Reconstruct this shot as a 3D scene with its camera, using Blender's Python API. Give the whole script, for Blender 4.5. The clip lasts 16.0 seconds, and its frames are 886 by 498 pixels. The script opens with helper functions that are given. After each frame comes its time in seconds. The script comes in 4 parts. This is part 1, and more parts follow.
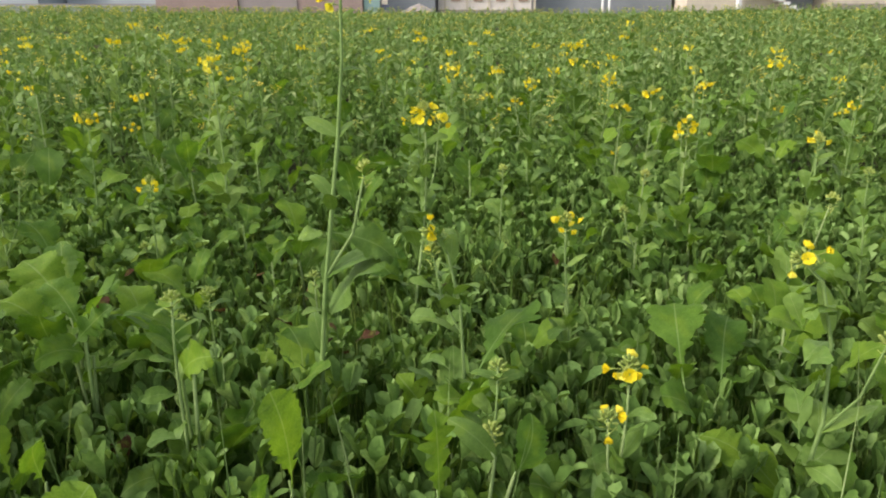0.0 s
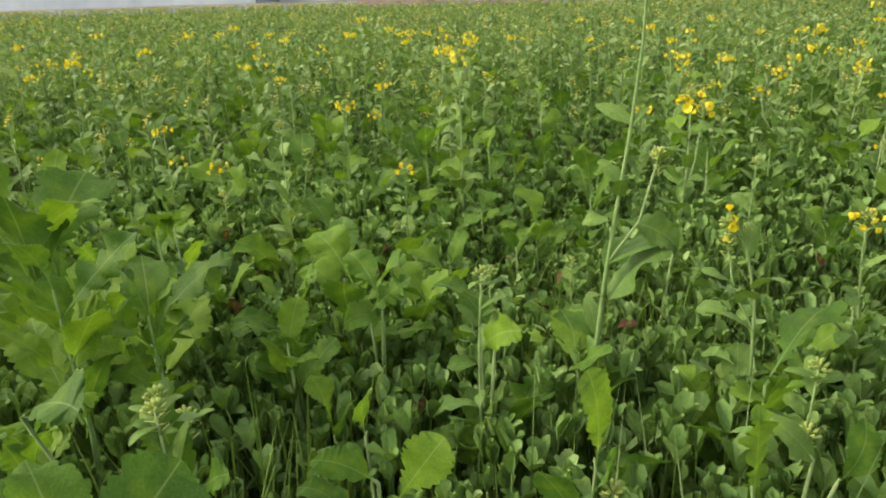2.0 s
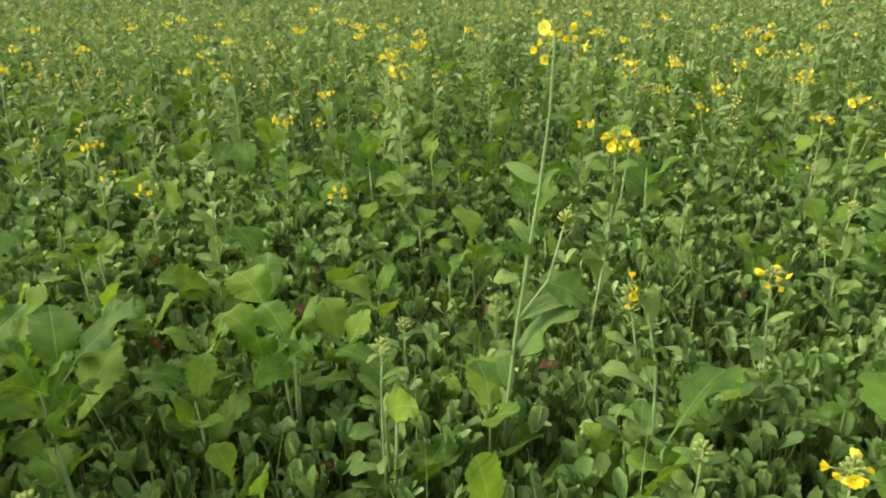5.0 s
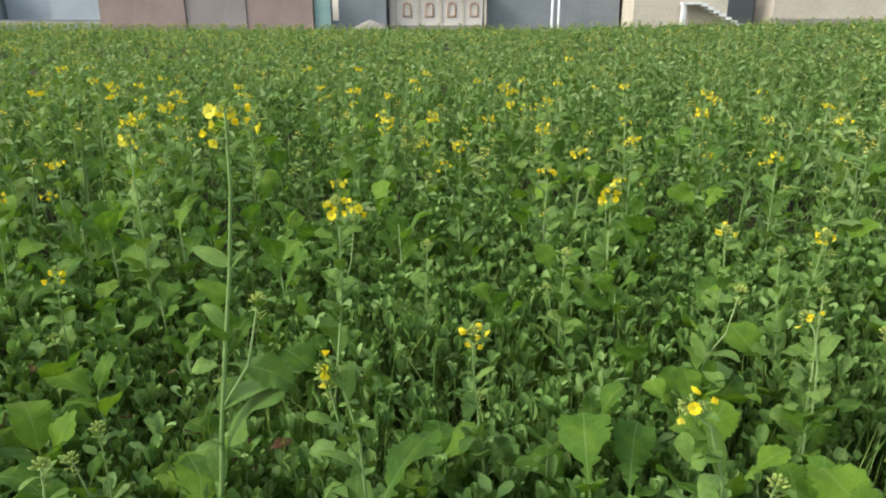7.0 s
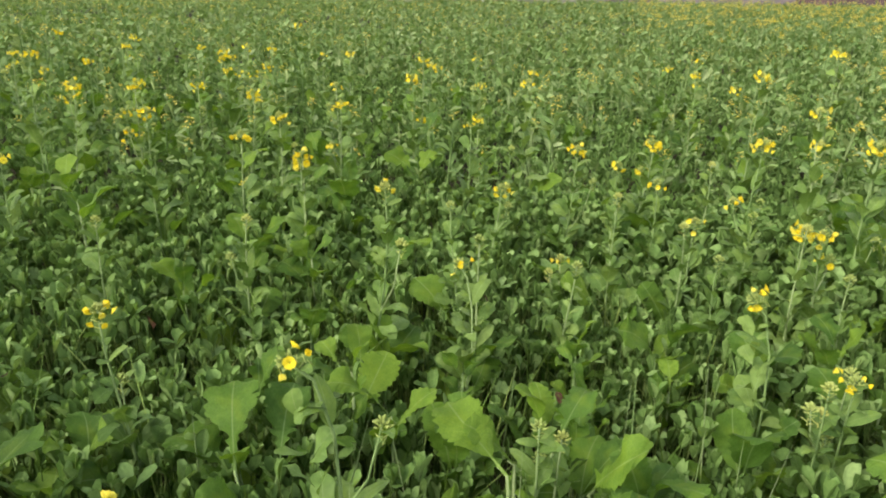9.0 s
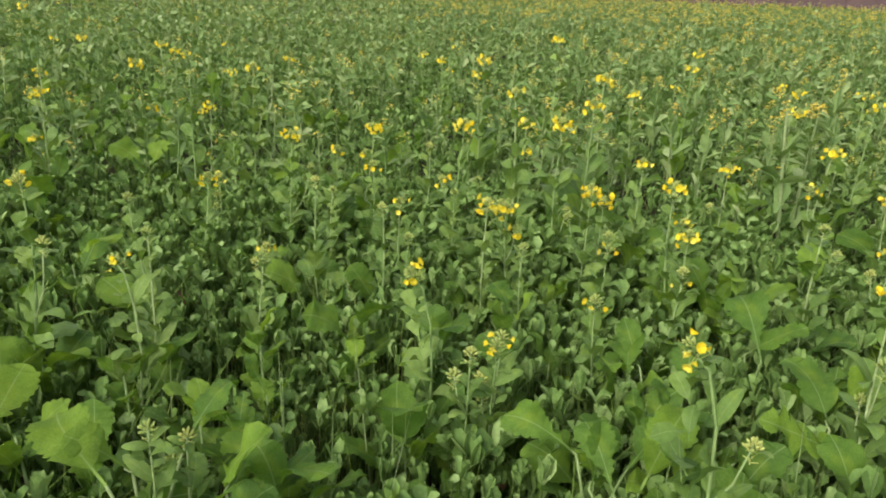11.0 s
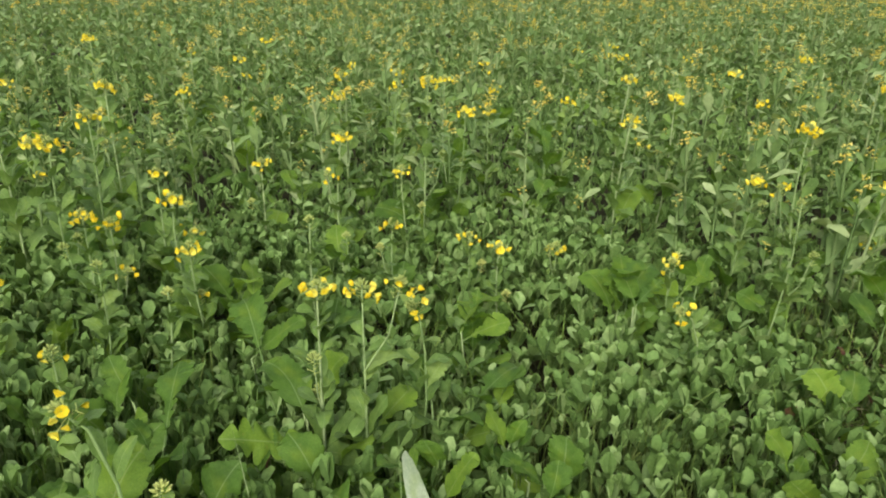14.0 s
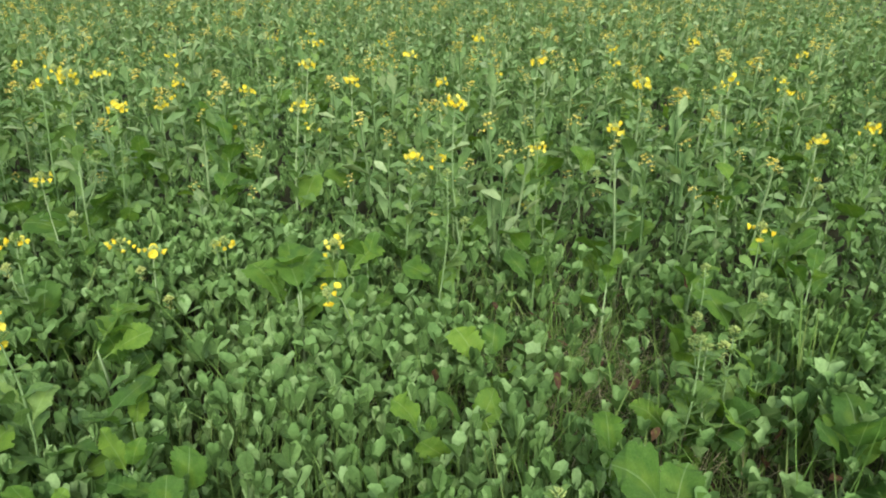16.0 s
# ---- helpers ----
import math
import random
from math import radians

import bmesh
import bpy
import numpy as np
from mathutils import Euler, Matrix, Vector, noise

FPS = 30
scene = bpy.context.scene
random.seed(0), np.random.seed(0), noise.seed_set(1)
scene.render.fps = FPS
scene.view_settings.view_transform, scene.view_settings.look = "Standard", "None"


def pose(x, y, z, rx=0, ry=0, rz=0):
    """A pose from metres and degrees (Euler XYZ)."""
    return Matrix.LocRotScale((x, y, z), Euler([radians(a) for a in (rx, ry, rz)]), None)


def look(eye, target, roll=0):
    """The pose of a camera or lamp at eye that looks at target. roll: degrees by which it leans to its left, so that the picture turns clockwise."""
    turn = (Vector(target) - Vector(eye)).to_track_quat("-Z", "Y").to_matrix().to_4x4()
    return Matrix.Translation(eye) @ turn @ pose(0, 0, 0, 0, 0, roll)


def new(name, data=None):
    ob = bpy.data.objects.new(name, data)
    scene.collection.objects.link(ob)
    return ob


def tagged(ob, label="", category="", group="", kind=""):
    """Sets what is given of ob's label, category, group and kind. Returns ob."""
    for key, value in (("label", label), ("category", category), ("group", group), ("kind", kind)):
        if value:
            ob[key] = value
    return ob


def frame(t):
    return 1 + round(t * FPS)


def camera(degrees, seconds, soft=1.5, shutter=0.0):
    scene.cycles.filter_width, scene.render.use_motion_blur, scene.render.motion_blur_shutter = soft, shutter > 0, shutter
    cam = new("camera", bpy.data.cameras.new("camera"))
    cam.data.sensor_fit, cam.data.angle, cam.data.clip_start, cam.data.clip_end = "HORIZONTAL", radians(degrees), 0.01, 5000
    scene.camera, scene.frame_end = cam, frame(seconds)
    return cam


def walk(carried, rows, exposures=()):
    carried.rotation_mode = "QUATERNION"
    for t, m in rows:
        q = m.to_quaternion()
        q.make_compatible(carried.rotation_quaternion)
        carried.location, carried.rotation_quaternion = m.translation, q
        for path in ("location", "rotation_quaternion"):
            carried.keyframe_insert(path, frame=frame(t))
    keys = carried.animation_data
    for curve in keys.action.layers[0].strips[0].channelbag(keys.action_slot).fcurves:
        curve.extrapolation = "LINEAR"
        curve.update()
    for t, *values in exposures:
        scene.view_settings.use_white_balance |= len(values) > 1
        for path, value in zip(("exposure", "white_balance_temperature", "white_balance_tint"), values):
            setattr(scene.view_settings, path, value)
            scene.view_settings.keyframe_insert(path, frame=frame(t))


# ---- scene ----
cam = camera(64.3, 16.0, soft=2.0)
PATH = [
    (0, (0.169, -0.009, 0.765), (-0.045, 1.873, 0.121), 0.1),
    (0.5, (0.121, -0.027, 0.766), (-0.242, 1.832, 0.123), -2.0),
    (1, (0.094, -0.041, 0.756), (-0.379, 1.79, 0.103), -3.0),
    (1.5, (0.071, -0.051, 0.752), (-0.507, 1.749, 0.1), -2.5),
    (2, (0.032, -0.061, 0.764), (-0.656, 1.696, 0.103), -1.7),
    (2.5, (0.006, -0.083, 0.775), (-0.831, 1.613, 0.124), -0.1),
    (3, (0.008, -0.083, 0.785), (-0.878, 1.606, 0.184), 0.6),
    (3.2, (0.01, -0.08, 0.789), (-0.874, 1.614, 0.199), 0.7),
    (5.3, (0.108, 0.02, 0.873), (-0.432, 1.799, 0.135), -1.0),
    (5.5, (0.116, 0.027, 0.876), (-0.386, 1.826, 0.158), -1.1),
    (6, (0.149, 0.045, 0.888), (-0.246, 1.884, 0.207), -0.7),
    (6.5, (0.199, 0.058, 0.905), (-0.039, 1.947, 0.293), -0.8),
    (7, (0.24, 0.061, 0.9), (0.143, 1.963, 0.288), -0.1),
    (7.5, (0.279, 0.067, 0.892), (0.344, 1.953, 0.228), 0.6),
    (8, (0.318, 0.072, 0.89), (0.527, 1.942, 0.211), 1.2),
    (8.2, (0.337, 0.075, 0.889), (0.627, 1.934, 0.213), 1.3),
    (10.3, (0.604, 0.017, 0.859), (1.41, 1.716, 0.177), 2.7),
    (10.5, (0.625, 0.011, 0.86), (1.491, 1.68, 0.179), 2.7),
    (11, (0.676, -0.01, 0.868), (1.668, 1.588, 0.189), 3.3),
    (11.5, (0.746, -0.035, 0.883), (1.886, 1.461, 0.201), 1.9),
    (12, (0.807, -0.064, 0.898), (2.083, 1.317, 0.216), 2.1),
    (12.5, (0.852, -0.09, 0.899), (2.23, 1.188, 0.216), 1.5),
    (13, (0.89, -0.12, 0.912), (2.344, 1.069, 0.223), 0.3),
    (13.5, (0.936, -0.159, 0.92), (2.477, 0.909, 0.224), 0.5),
    (14, (0.973, -0.203, 0.924), (2.583, 0.758, 0.226), 1.3),
    (14.5, (1.01, -0.252, 0.917), (2.683, 0.594, 0.221), 1.6),
    (15, (1.052, -0.313, 0.904), (2.813, 0.339, 0.217), 3.3),
    (15.5, (1.081, -0.356, 0.9), (2.894, 0.136, 0.213), 3.2),
    (16, (1.102, -0.415, 0.906), (2.937, -0.053, 0.197), 0.8),
]
# seconds, stops, white balance
LIGHTING = [
    (0, 1.06, 7000, 15), (1, 1.17, 7100, 15), (2.3, 1.24, 7150, 15), (3.0, 1.05, 6650, 8), (3.2, 1.05, 6650, 8), (5.3, 1.37, 7050, 20), (6, 1.29, 6950, 20),
    (6.5, 1.13, 6750, 13), (7, 1.01, 6550, 8), (7.5, 1.16, 6650, 14), (8, 1.20, 6700, 18), (10.3, 1.08, 6650, 21), (13.5, 0.92, 6600, 22), (14.5, 0.94, 6300, 18),
    (15, 1.0, 6100, 13), (15.5, 1.05, 6000, 18), (16, 1.09, 5900, 18),
]
walk(cam, [(t, look(eye, target, roll)) for t, eye, target, roll in PATH], LIGHTING)

# ---------------------------------------------------------------- sky and light
SUN_EL, SUN_AZ = 38, 250
world = bpy.data.worlds.new("misty_sky")
scene.world = world
world.use_nodes = True
wt = world.node_tree
wt.nodes.clear()
sky = wt.nodes.new("ShaderNodeTexSky")
sky.sky_type = "NISHITA"
sky.sun_disc = False
sky.sun_elevation, sky.sun_rotation = radians(SUN_EL), radians(SUN_AZ)
sky.dust_density, sky.air_density = 2.0, 1.4
pale = wt.nodes.new("ShaderNodeHueSaturation")
pale.inputs["Saturation"].default_value = 0.45
back = wt.nodes.new("ShaderNodeBackground")
back.inputs["Strength"].default_value = 0.15
wout = wt.nodes.new("ShaderNodeOutputWorld")
wt.links.new(sky.outputs[0], pale.inputs["Color"])
wt.links.new(pale.outputs[0], back.inputs["Color"])
wt.links.new(back.outputs[0], wout.inputs["Surface"])

sun_data = bpy.data.lights.new("sun", "SUN")
sun_data.energy, sun_data.angle, sun_data.color = 1.5, radians(25), (1.0, 0.95, 0.87)
sun = new("sun", sun_data)
a = radians(SUN_AZ)
sun.matrix_world = look((0, 0, 30), Vector((0, 0, 30)) - Vector((math.sin(a) * math.cos(radians(SUN_EL)), math.cos(a) * math.cos(radians(SUN_EL)), math.sin(radians(SUN_EL)))))


# ---------------------------------------------------------------- materials
def nodes_of(name):
    m = bpy.data.materials.new(name)
    m.use_nodes = True
    t = m.node_tree
    t.nodes.clear()
    out = t.nodes.new("ShaderNodeOutputMaterial")
    b = t.nodes.new("ShaderNodeBsdfPrincipled")
    t.links.new(b.outputs[0], out.inputs["Surface"])
    return m, t, b, out


def ramp(t, stops):
    r = t.nodes.new("ShaderNodeValToRGB")
    while len(r.color_ramp.elements) < len(stops):
        r.color_ramp.elements.new(0.5)
    for e, (p, c) in zip(r.color_ramp.elements, stops):
        e.position, e.color = p, (*c, 1)
    return r


def mix(t, kind, fac, a, b):
    n = t.nodes.new("ShaderNodeMix")
    n.data_type, n.blend_type = "RGBA", kind
    for sock, v in ((n.inputs[0], fac), (n.inputs[6], a), (n.inputs[7], b)):
        if isinstance(v, bpy.types.NodeSocket):
            t.links.new(v, sock)
        else:
            sock.default_value = v if isinstance(v, (int, float)) else (*v, 1)
    return n.outputs[2]


def noise_tex(t, scale, detail=3, coord="Object"):
    c = t.nodes.new("ShaderNodeTexCoord")
    n = t.nodes.new("ShaderNodeTexNoise")
    n.inputs["Scale"].default_value, n.inputs["Detail"].default_value = scale, detail
    t.links.new(c.outputs[coord], n.inputs["Vector"])
    return n.outputs["Fac"]


def leaf_mat(name, dark, mid, light, rough=0.5, glow=0.3, veins=0.0, spots=0.0, island=False, grain=60, sheen=0.09):
    """A thin leaf: grain and blotches, a paler midrib where asked for, and light passing through."""
    m, t, b, out = nodes_of(name)
    if island:
        rnd = t.nodes.new("ShaderNodeNewGeometry").outputs["Random Per Island"]
    else:
        rnd = t.nodes.new("ShaderNodeObjectInfo").outputs["Random"]
    r = ramp(t, [(0.0, dark), (0.6, mid), (1.0, light)])
    t.links.new(rnd, r.inputs[0])
    n = noise_tex(t, grain)
    shade = ramp(t, [(0.3, (0.72, 0.75, 0.7)), (0.7, (1.15, 1.12, 1.1))])
    t.links.new(n, shade.inputs[0])
    col = mix(t, "MULTIPLY", 0.8, r.outputs[0], shade.outputs[0])
    broad = ramp(t, [(0.35, (0.74, 0.80, 0.72)), (0.65, (1.12, 1.08, 1.1))])
    t.links.new(noise_tex(t, grain * 0.11, 2), broad.inputs[0])
    col = mix(t, "MULTIPLY", 0.7, col, broad.outputs[0])
    if veins:
        young = ramp(t, [(0.52, (0, 0, 0)), (0.70, (0.5, 0.5, 0.5))])
        t.links.new(noise_tex(t, 2.6, 2), young.inputs[0])
        col = mix(t, "MIX", young.outputs[0], col, (0.20, 0.31, 0.025))
    height = n
    if veins:
        uv = t.nodes.new("ShaderNodeUVMap")
        sep = t.nodes.new("ShaderNodeSeparateXYZ")
        t.links.new(uv.outputs[0], sep.inputs[0])
        off = t.nodes.new("ShaderNodeMath")
        off.operation = "SUBTRACT"
        t.links.new(sep.outputs[0], off.inputs[0])
        off.inputs[1].default_value = 0.5
        far = t.nodes.new("ShaderNodeMath")
        far.operation = "ABSOLUTE"
        t.links.new(off.outputs[0], far.inputs[0])
        rib = ramp(t, [(0.0, (1, 1, 1)), (0.008, (0.7, 0.7, 0.7)), (0.02, (0, 0, 0))])
        t.links.new(far.outputs[0], rib.inputs[0])
        slant = t.nodes.new("ShaderNodeMath")
        slant.operation = "MULTIPLY_ADD"
        t.links.new(far.outputs[0], slant.inputs[0])
        slant.inputs[1].default_value = -0.55
        t.links.new(sep.outputs[1], slant.inputs[2])
        wave = t.nodes.new("ShaderNodeMath")
        wave.operation = "PINGPONG"
        t.links.new(slant.outputs[0], wave.inputs[0])
        wave.inputs[1].default_value = 0.055
        side = ramp(t, [(0.0, (0.16, 0.16, 0.16)), (0.008, (0, 0, 0))])
        t.links.new(wave.outputs[0], side.inputs[0])
        both = mix(t, "LIGHTEN", 1.0, rib.outputs[0], side.outputs[0])
        amount = t.nodes.new("ShaderNodeMath")
        amount.operation = "MULTIPLY"
        t.links.new(both, amount.inputs[0])
        amount.inputs[1].default_value = veins
        col = mix(t, "MIX", amount.outputs[0], col, (0.36, 0.47, 0.24))
    if spots:
        s = ramp(t, [(0.66, (0, 0, 0)), (0.74, (1, 1, 1))])
        t.links.new(noise_tex(t, 23, 4), s.inputs[0])
        k = t.nodes.new("ShaderNodeMath")
        k.operation = "MULTIPLY"
        t.links.new(s.outputs[0], k.inputs[0])
        k.inputs[1].default_value = spots
        col = mix(t, "MIX", k.outputs[0], col, (0.30, 0.27, 0.07))
    t.links.new(col, b.inputs["Base Color"])
    b.inputs["Roughness"].default_value = rough
    b.inputs["Specular IOR Level"].default_value = sheen
    bump = t.nodes.new("ShaderNodeBump")
    bump.inputs["Strength"].default_value, bump.inputs["Distance"].default_value = 0.35, 0.004
    t.links.new(height, bump.inputs["Height"])
    t.links.new(bump.outputs[0], b.inputs["Normal"])
    if glow:
        tr = t.nodes.new("ShaderNodeBsdfTranslucent")
        t.links.new(mix(t, "MULTIPLY", 1.0, col, (1.2, 1.2, 0.55)), tr.inputs["Color"])
        ms = t.nodes.new("ShaderNodeMixShader")
        ms.inputs[0].default_value = glow
        t.links.new(b.outputs[0], ms.inputs[1])
        t.links.new(tr.outputs[0], ms.inputs[2])
        t.links.new(ms.outputs[0], out.inputs["Surface"])
    return m


M_MUSTARD = leaf_mat("mustard_leaf", (0.066, 0.150, 0.024), (0.102, 0.208, 0.026), (0.158, 0.280, 0.030), 0.55, 0.40, 0.34, 0.25, sheen=0.14)
M_GLAUCOUS = leaf_mat("glaucous_leaf", (0.095, 0.182, 0.038), (0.138, 0.242, 0.054), (0.195, 0.305, 0.075), 0.5, 0.28, 0.32, sheen=0.16)
M_PALE = leaf_mat("pale_leaf", (0.27, 0.36, 0.23), (0.31, 0.41, 0.27), (0.36, 0.45, 0.31), 0.6, 0.15, 0.3)
M_STEM = leaf_mat("green_stem", (0.16, 0.26, 0.085), (0.22, 0.32, 0.125), (0.28, 0.37, 0.165), 0.6, 0.0)
M_BUD = leaf_mat("flower_bud", (0.34, 0.44, 0.13), (0.42, 0.51, 0.16), (0.53, 0.58, 0.18), 0.5, 0.3)
M_PETAL = leaf_mat("yellow_petal", (0.84, 0.66, 0.025), (0.88, 0.75, 0.05), (0.90, 0.82, 0.14), 0.55, 0.3, grain=200)
M_CLOVER = leaf_mat("clover_leaf", (0.068, 0.132, 0.031), (0.158, 0.280, 0.076), (0.252, 0.382, 0.138), 0.6, 0.22, island=True, grain=170)
M_LEAFLET = leaf_mat("clover_leaflet", (0.088, 0.170, 0.038), (0.158, 0.280, 0.074), (0.238, 0.366, 0.124), 0.6, 0.22, 0.12, grain=5)
M_STALK = leaf_mat("clover_stalk", (0.060, 0.118, 0.022), (0.125, 0.21, 0.045), (0.20, 0.28, 0.08), 0.8, 0.0, island=True)
# Crop leaf and petal further off: colours paled and greyed to carry haze.
M_HAZED_LEAF = leaf_mat("hazed_field_leaf", (0.115, 0.210, 0.062), (0.200, 0.315, 0.110), (0.31, 0.41, 0.185), 0.55, 0.3, island=True)
M_HAZED_PETAL = leaf_mat("hazed_field_petal", (0.76, 0.59, 0.09), (0.80, 0.67, 0.14), (0.84, 0.74, 0.22), 0.55, 0.25, island=True)
M_GRASS = leaf_mat("green_grass", (0.10, 0.19, 0.03), (0.15, 0.25, 0.05), (0.24, 0.32, 0.09), 0.5, 0.25, island=True)
M_DRY = leaf_mat("dry_grass", (0.25, 0.22, 0.11), (0.38, 0.34, 0.19), (0.54, 0.49, 0.31), 0.7, 0.15, island=True)
M_RED = leaf_mat("withered_red_leaf", (0.06, 0.028, 0.018), (0.095, 0.043, 0.024), (0.13, 0.075, 0.036), 0.6, 0.25, 0.2)


def plain_mat(name, c1, c2, scale, rough=0.85, bump_d=0.01, fine=None, grain=0.7):
    m, t, b, out = nodes_of(name)
    n = noise_tex(t, scale, 5)
    r = ramp(t, [(0.32, c1), (0.68, c2)])
    t.links.new(n, r.inputs[0])
    f = noise_tex(t, fine or scale * 14, 4)
    fr = ramp(t, [(0.3, (0.75, 0.75, 0.75)), (0.7, (1.15, 1.15, 1.15))])
    t.links.new(f, fr.inputs[0])
    t.links.new(mix(t, "MULTIPLY", grain, r.outputs[0], fr.outputs[0]), b.inputs["Base Color"])
    b.inputs["Roughness"].default_value = rough
    b.inputs["Specular IOR Level"].default_value = 0.15
    bump = t.nodes.new("ShaderNodeBump")
    bump.inputs["Strength"].default_value, bump.inputs["Distance"].default_value = 0.6, bump_d
    t.links.new(f, bump.inputs["Height"])
    t.links.new(bump.outputs[0], b.inputs["Normal"])
    return m


M_SOIL = plain_mat("damp_soil", (0.022, 0.024, 0.008), (0.048, 0.050, 0.018), 5, 0.95, 0.02)
# Field-edge brick, plaster and trim: contrast and grain lowered in colour, for haze.
M_BRICKWALL = plain_mat("weathered_hazed_brick", (0.255, 0.195, 0.185), (0.32, 0.245, 0.23), 0.9, 0.9, 0.01, 9, grain=0.4)
M_OLDBRICK = plain_mat("sooty_brick", (0.075, 0.055, 0.05), (0.12, 0.085, 0.075), 0.9, 0.9, 0.01, 9)
M_GREYWALL = plain_mat("hazed_grey_plaster", (0.24, 0.215, 0.215), (0.30, 0.265, 0.265), 0.8, 0.9, 0.01, 8, grain=0.4)
M_BLUEWALL = plain_mat("hazed_slate_plaster", (0.19, 0.215, 0.24), (0.24, 0.265, 0.29), 0.7, 0.9, 0.01, 8, grain=0.4)
M_CREAM = plain_mat("cream_plaster", (0.46, 0.415, 0.34), (0.56, 0.51, 0.43), 0.6, 0.85, 0.006, 7, grain=0.4)
M_PINKISH = plain_mat("off_white_paint", (0.58, 0.535, 0.50), (0.66, 0.62, 0.58), 0.7, 0.8, 0.004, 9, grain=0.4)
M_TRIM = plain_mat("hazed_ochre_trim", (0.44, 0.30, 0.23), (0.50, 0.36, 0.28), 2, 0.8, 0.003)
M_SHEET = plain_mat("slate_blue_sheet", (0.10, 0.11, 0.16), (0.16, 0.17, 0.23), 1.5, 0.6, 0.003)
M_WHITE = plain_mat("white_paint", (0.62, 0.64, 0.66), (0.72, 0.73, 0.74), 1.5, 0.7, 0.003)
M_TEAL = plain_mat("faded_teal_paint", (0.20, 0.33, 0.33), (0.27, 0.40, 0.40), 1.2, 0.6, 0.003)
M_MORTAR = plain_mat("dry_mortar", (0.27, 0.25, 0.23), (0.34, 0.31, 0.29), 3, 0.95, 0.004)
# Blue-grey tones for the farthest walls: haze is mixed into the plaster colour.
M_HAZE_WALL = plain_mat("haze_pale_plaster", (0.31, 0.36, 0.405), (0.385, 0.435, 0.475), 0.3, 0.9, 0.001, 0.9, grain=0.15)
M_HAZE_WALL2 = plain_mat("haze_grey_plaster", (0.285, 0.335, 0.38), (0.355, 0.405, 0.45), 0.3, 0.9, 0.001, 0.9, grain=0.15)
M_ROOF = plain_mat("concrete_roof", (0.32, 0.31, 0.30), (0.40, 0.39, 0.37), 1.1, 0.9, 0.01)
M_METAL = plain_mat("dark_painted_metal", (0.05, 0.05, 0.055), (0.09, 0.09, 0.095), 6, 0.45, 0.002)


# ---------------------------------------------------------------- helpers of this scene
def part(name, data, material, parent, label="", m=None):
    """One mesh object under a thing; data is a bmesh or a mesh."""
    if isinstance(data, bmesh.types.BMesh):
        me = bpy.data.meshes.new(name)
        data.to_mesh(me)
        data.free()
    else:
        me = data
    if material is not None and not me.materials:
        me.materials.append(material)
    ob = new(name, me)
    ob.parent = parent
    if m is not None:
        ob.matrix_basis = m
    if label:
        ob["label"] = label
    return ob


def thing(name, m, label, category, group="", kind=""):
    ob = new(name)
    ob.empty_display_size = 0.05
    ob.matrix_basis = m
    return tagged(ob, label, category, group, kind)


def smooth(me):
    me.polygons.foreach_set("use_smooth", np.ones(len(me.polygons), bool))
    return me


def box(bm, x0, x1, y0, y1, z0, z1):
    v = [bm.verts.new(p) for p in ((x0, y0, z0), (x1, y0, z0), (x1, y1, z0), (x0, y1, z0), (x0, y0, z1), (x1, y0, z1), (x1, y1, z1), (x0, y1, z1))]
    for f in ((3, 2, 1, 0), (4, 5, 6, 7), (0, 1, 5, 4), (1, 2, 6, 5), (2, 3, 7, 6), (3, 0, 4, 7)):
        bm.faces.new([v[i] for i in f])
    return bm


def boxes(*all_boxes):
    bm = bmesh.new()
    for b in all_boxes:
        box(bm, *b)
    return bm


class Shape:
    """Vertices, faces, material slots and leaf coordinates, gathered piece by piece."""

    def __init__(self):
        self.v, self.f, self.m, self.uv = [], [], [], []

    def add(self, verts, faces, slot=0, uvs=None):
        o = len(self.v)
        self.v += [tuple(p) for p in verts]
        for f in faces:
            self.f.append([i + o for i in f])
            self.m.append(slot)
            self.uv += [uvs[i] if uvs else (0.3, 0.5) for i in f]
        return self

    def moved(self, m):
        s = Shape()
        s.v = [tuple(m @ Vector(p)) for p in self.v]
        s.f, s.m, s.uv = self.f, self.m, self.uv
        return s

    def join(self, other, slot=None):
        o = len(self.v)
        self.v += other.v
        self.f += [[i + o for i in f] for f in other.f]
        self.m += [slot] * len(other.f) if slot is not None else other.m
        self.uv += other.uv
        return self

    def mesh(self, name, *mats):
        me = bpy.data.meshes.new(name)
        me.from_pydata(self.v, [], self.f)
        for mt in mats:
            me.materials.append(mt)
        me.polygons.foreach_set("material_index", np.array(self.m, np.int32))
        me.uv_layers.new(name="UVMap").data.foreach_set("uv", np.array(self.uv, np.float32).ravel())
        return smooth(me)


def tube(points, radii, sides=6, cap=True):
    """A round tapering stem through the points."""
    s = Shape()
    pts = [Vector(p) for p in points]
    rings = []
    for i, p in enumerate(pts):
        d = (pts[min(i + 1, len(pts) - 1)] - pts[max(i - 1, 0)]).normalized()
        x = d.cross(Vector((0.3, 1, 0.1))).normalized()
        y = d.cross(x)
        rings += [p + (x * math.cos(q) + y * math.sin(q)) * radii[i] for q in (2 * math.pi * k / sides for k in range(sides))]
    faces = [[i * sides + k, i * sides + (k + 1) % sides, (i + 1) * sides + (k + 1) % sides, (i + 1) * sides + k] for i in range(len(pts) - 1) for k in range(sides)]
    if cap:
        faces.append([(len(pts) - 1) * sides + k for k in range(sides)])
    return s.add(rings, faces)


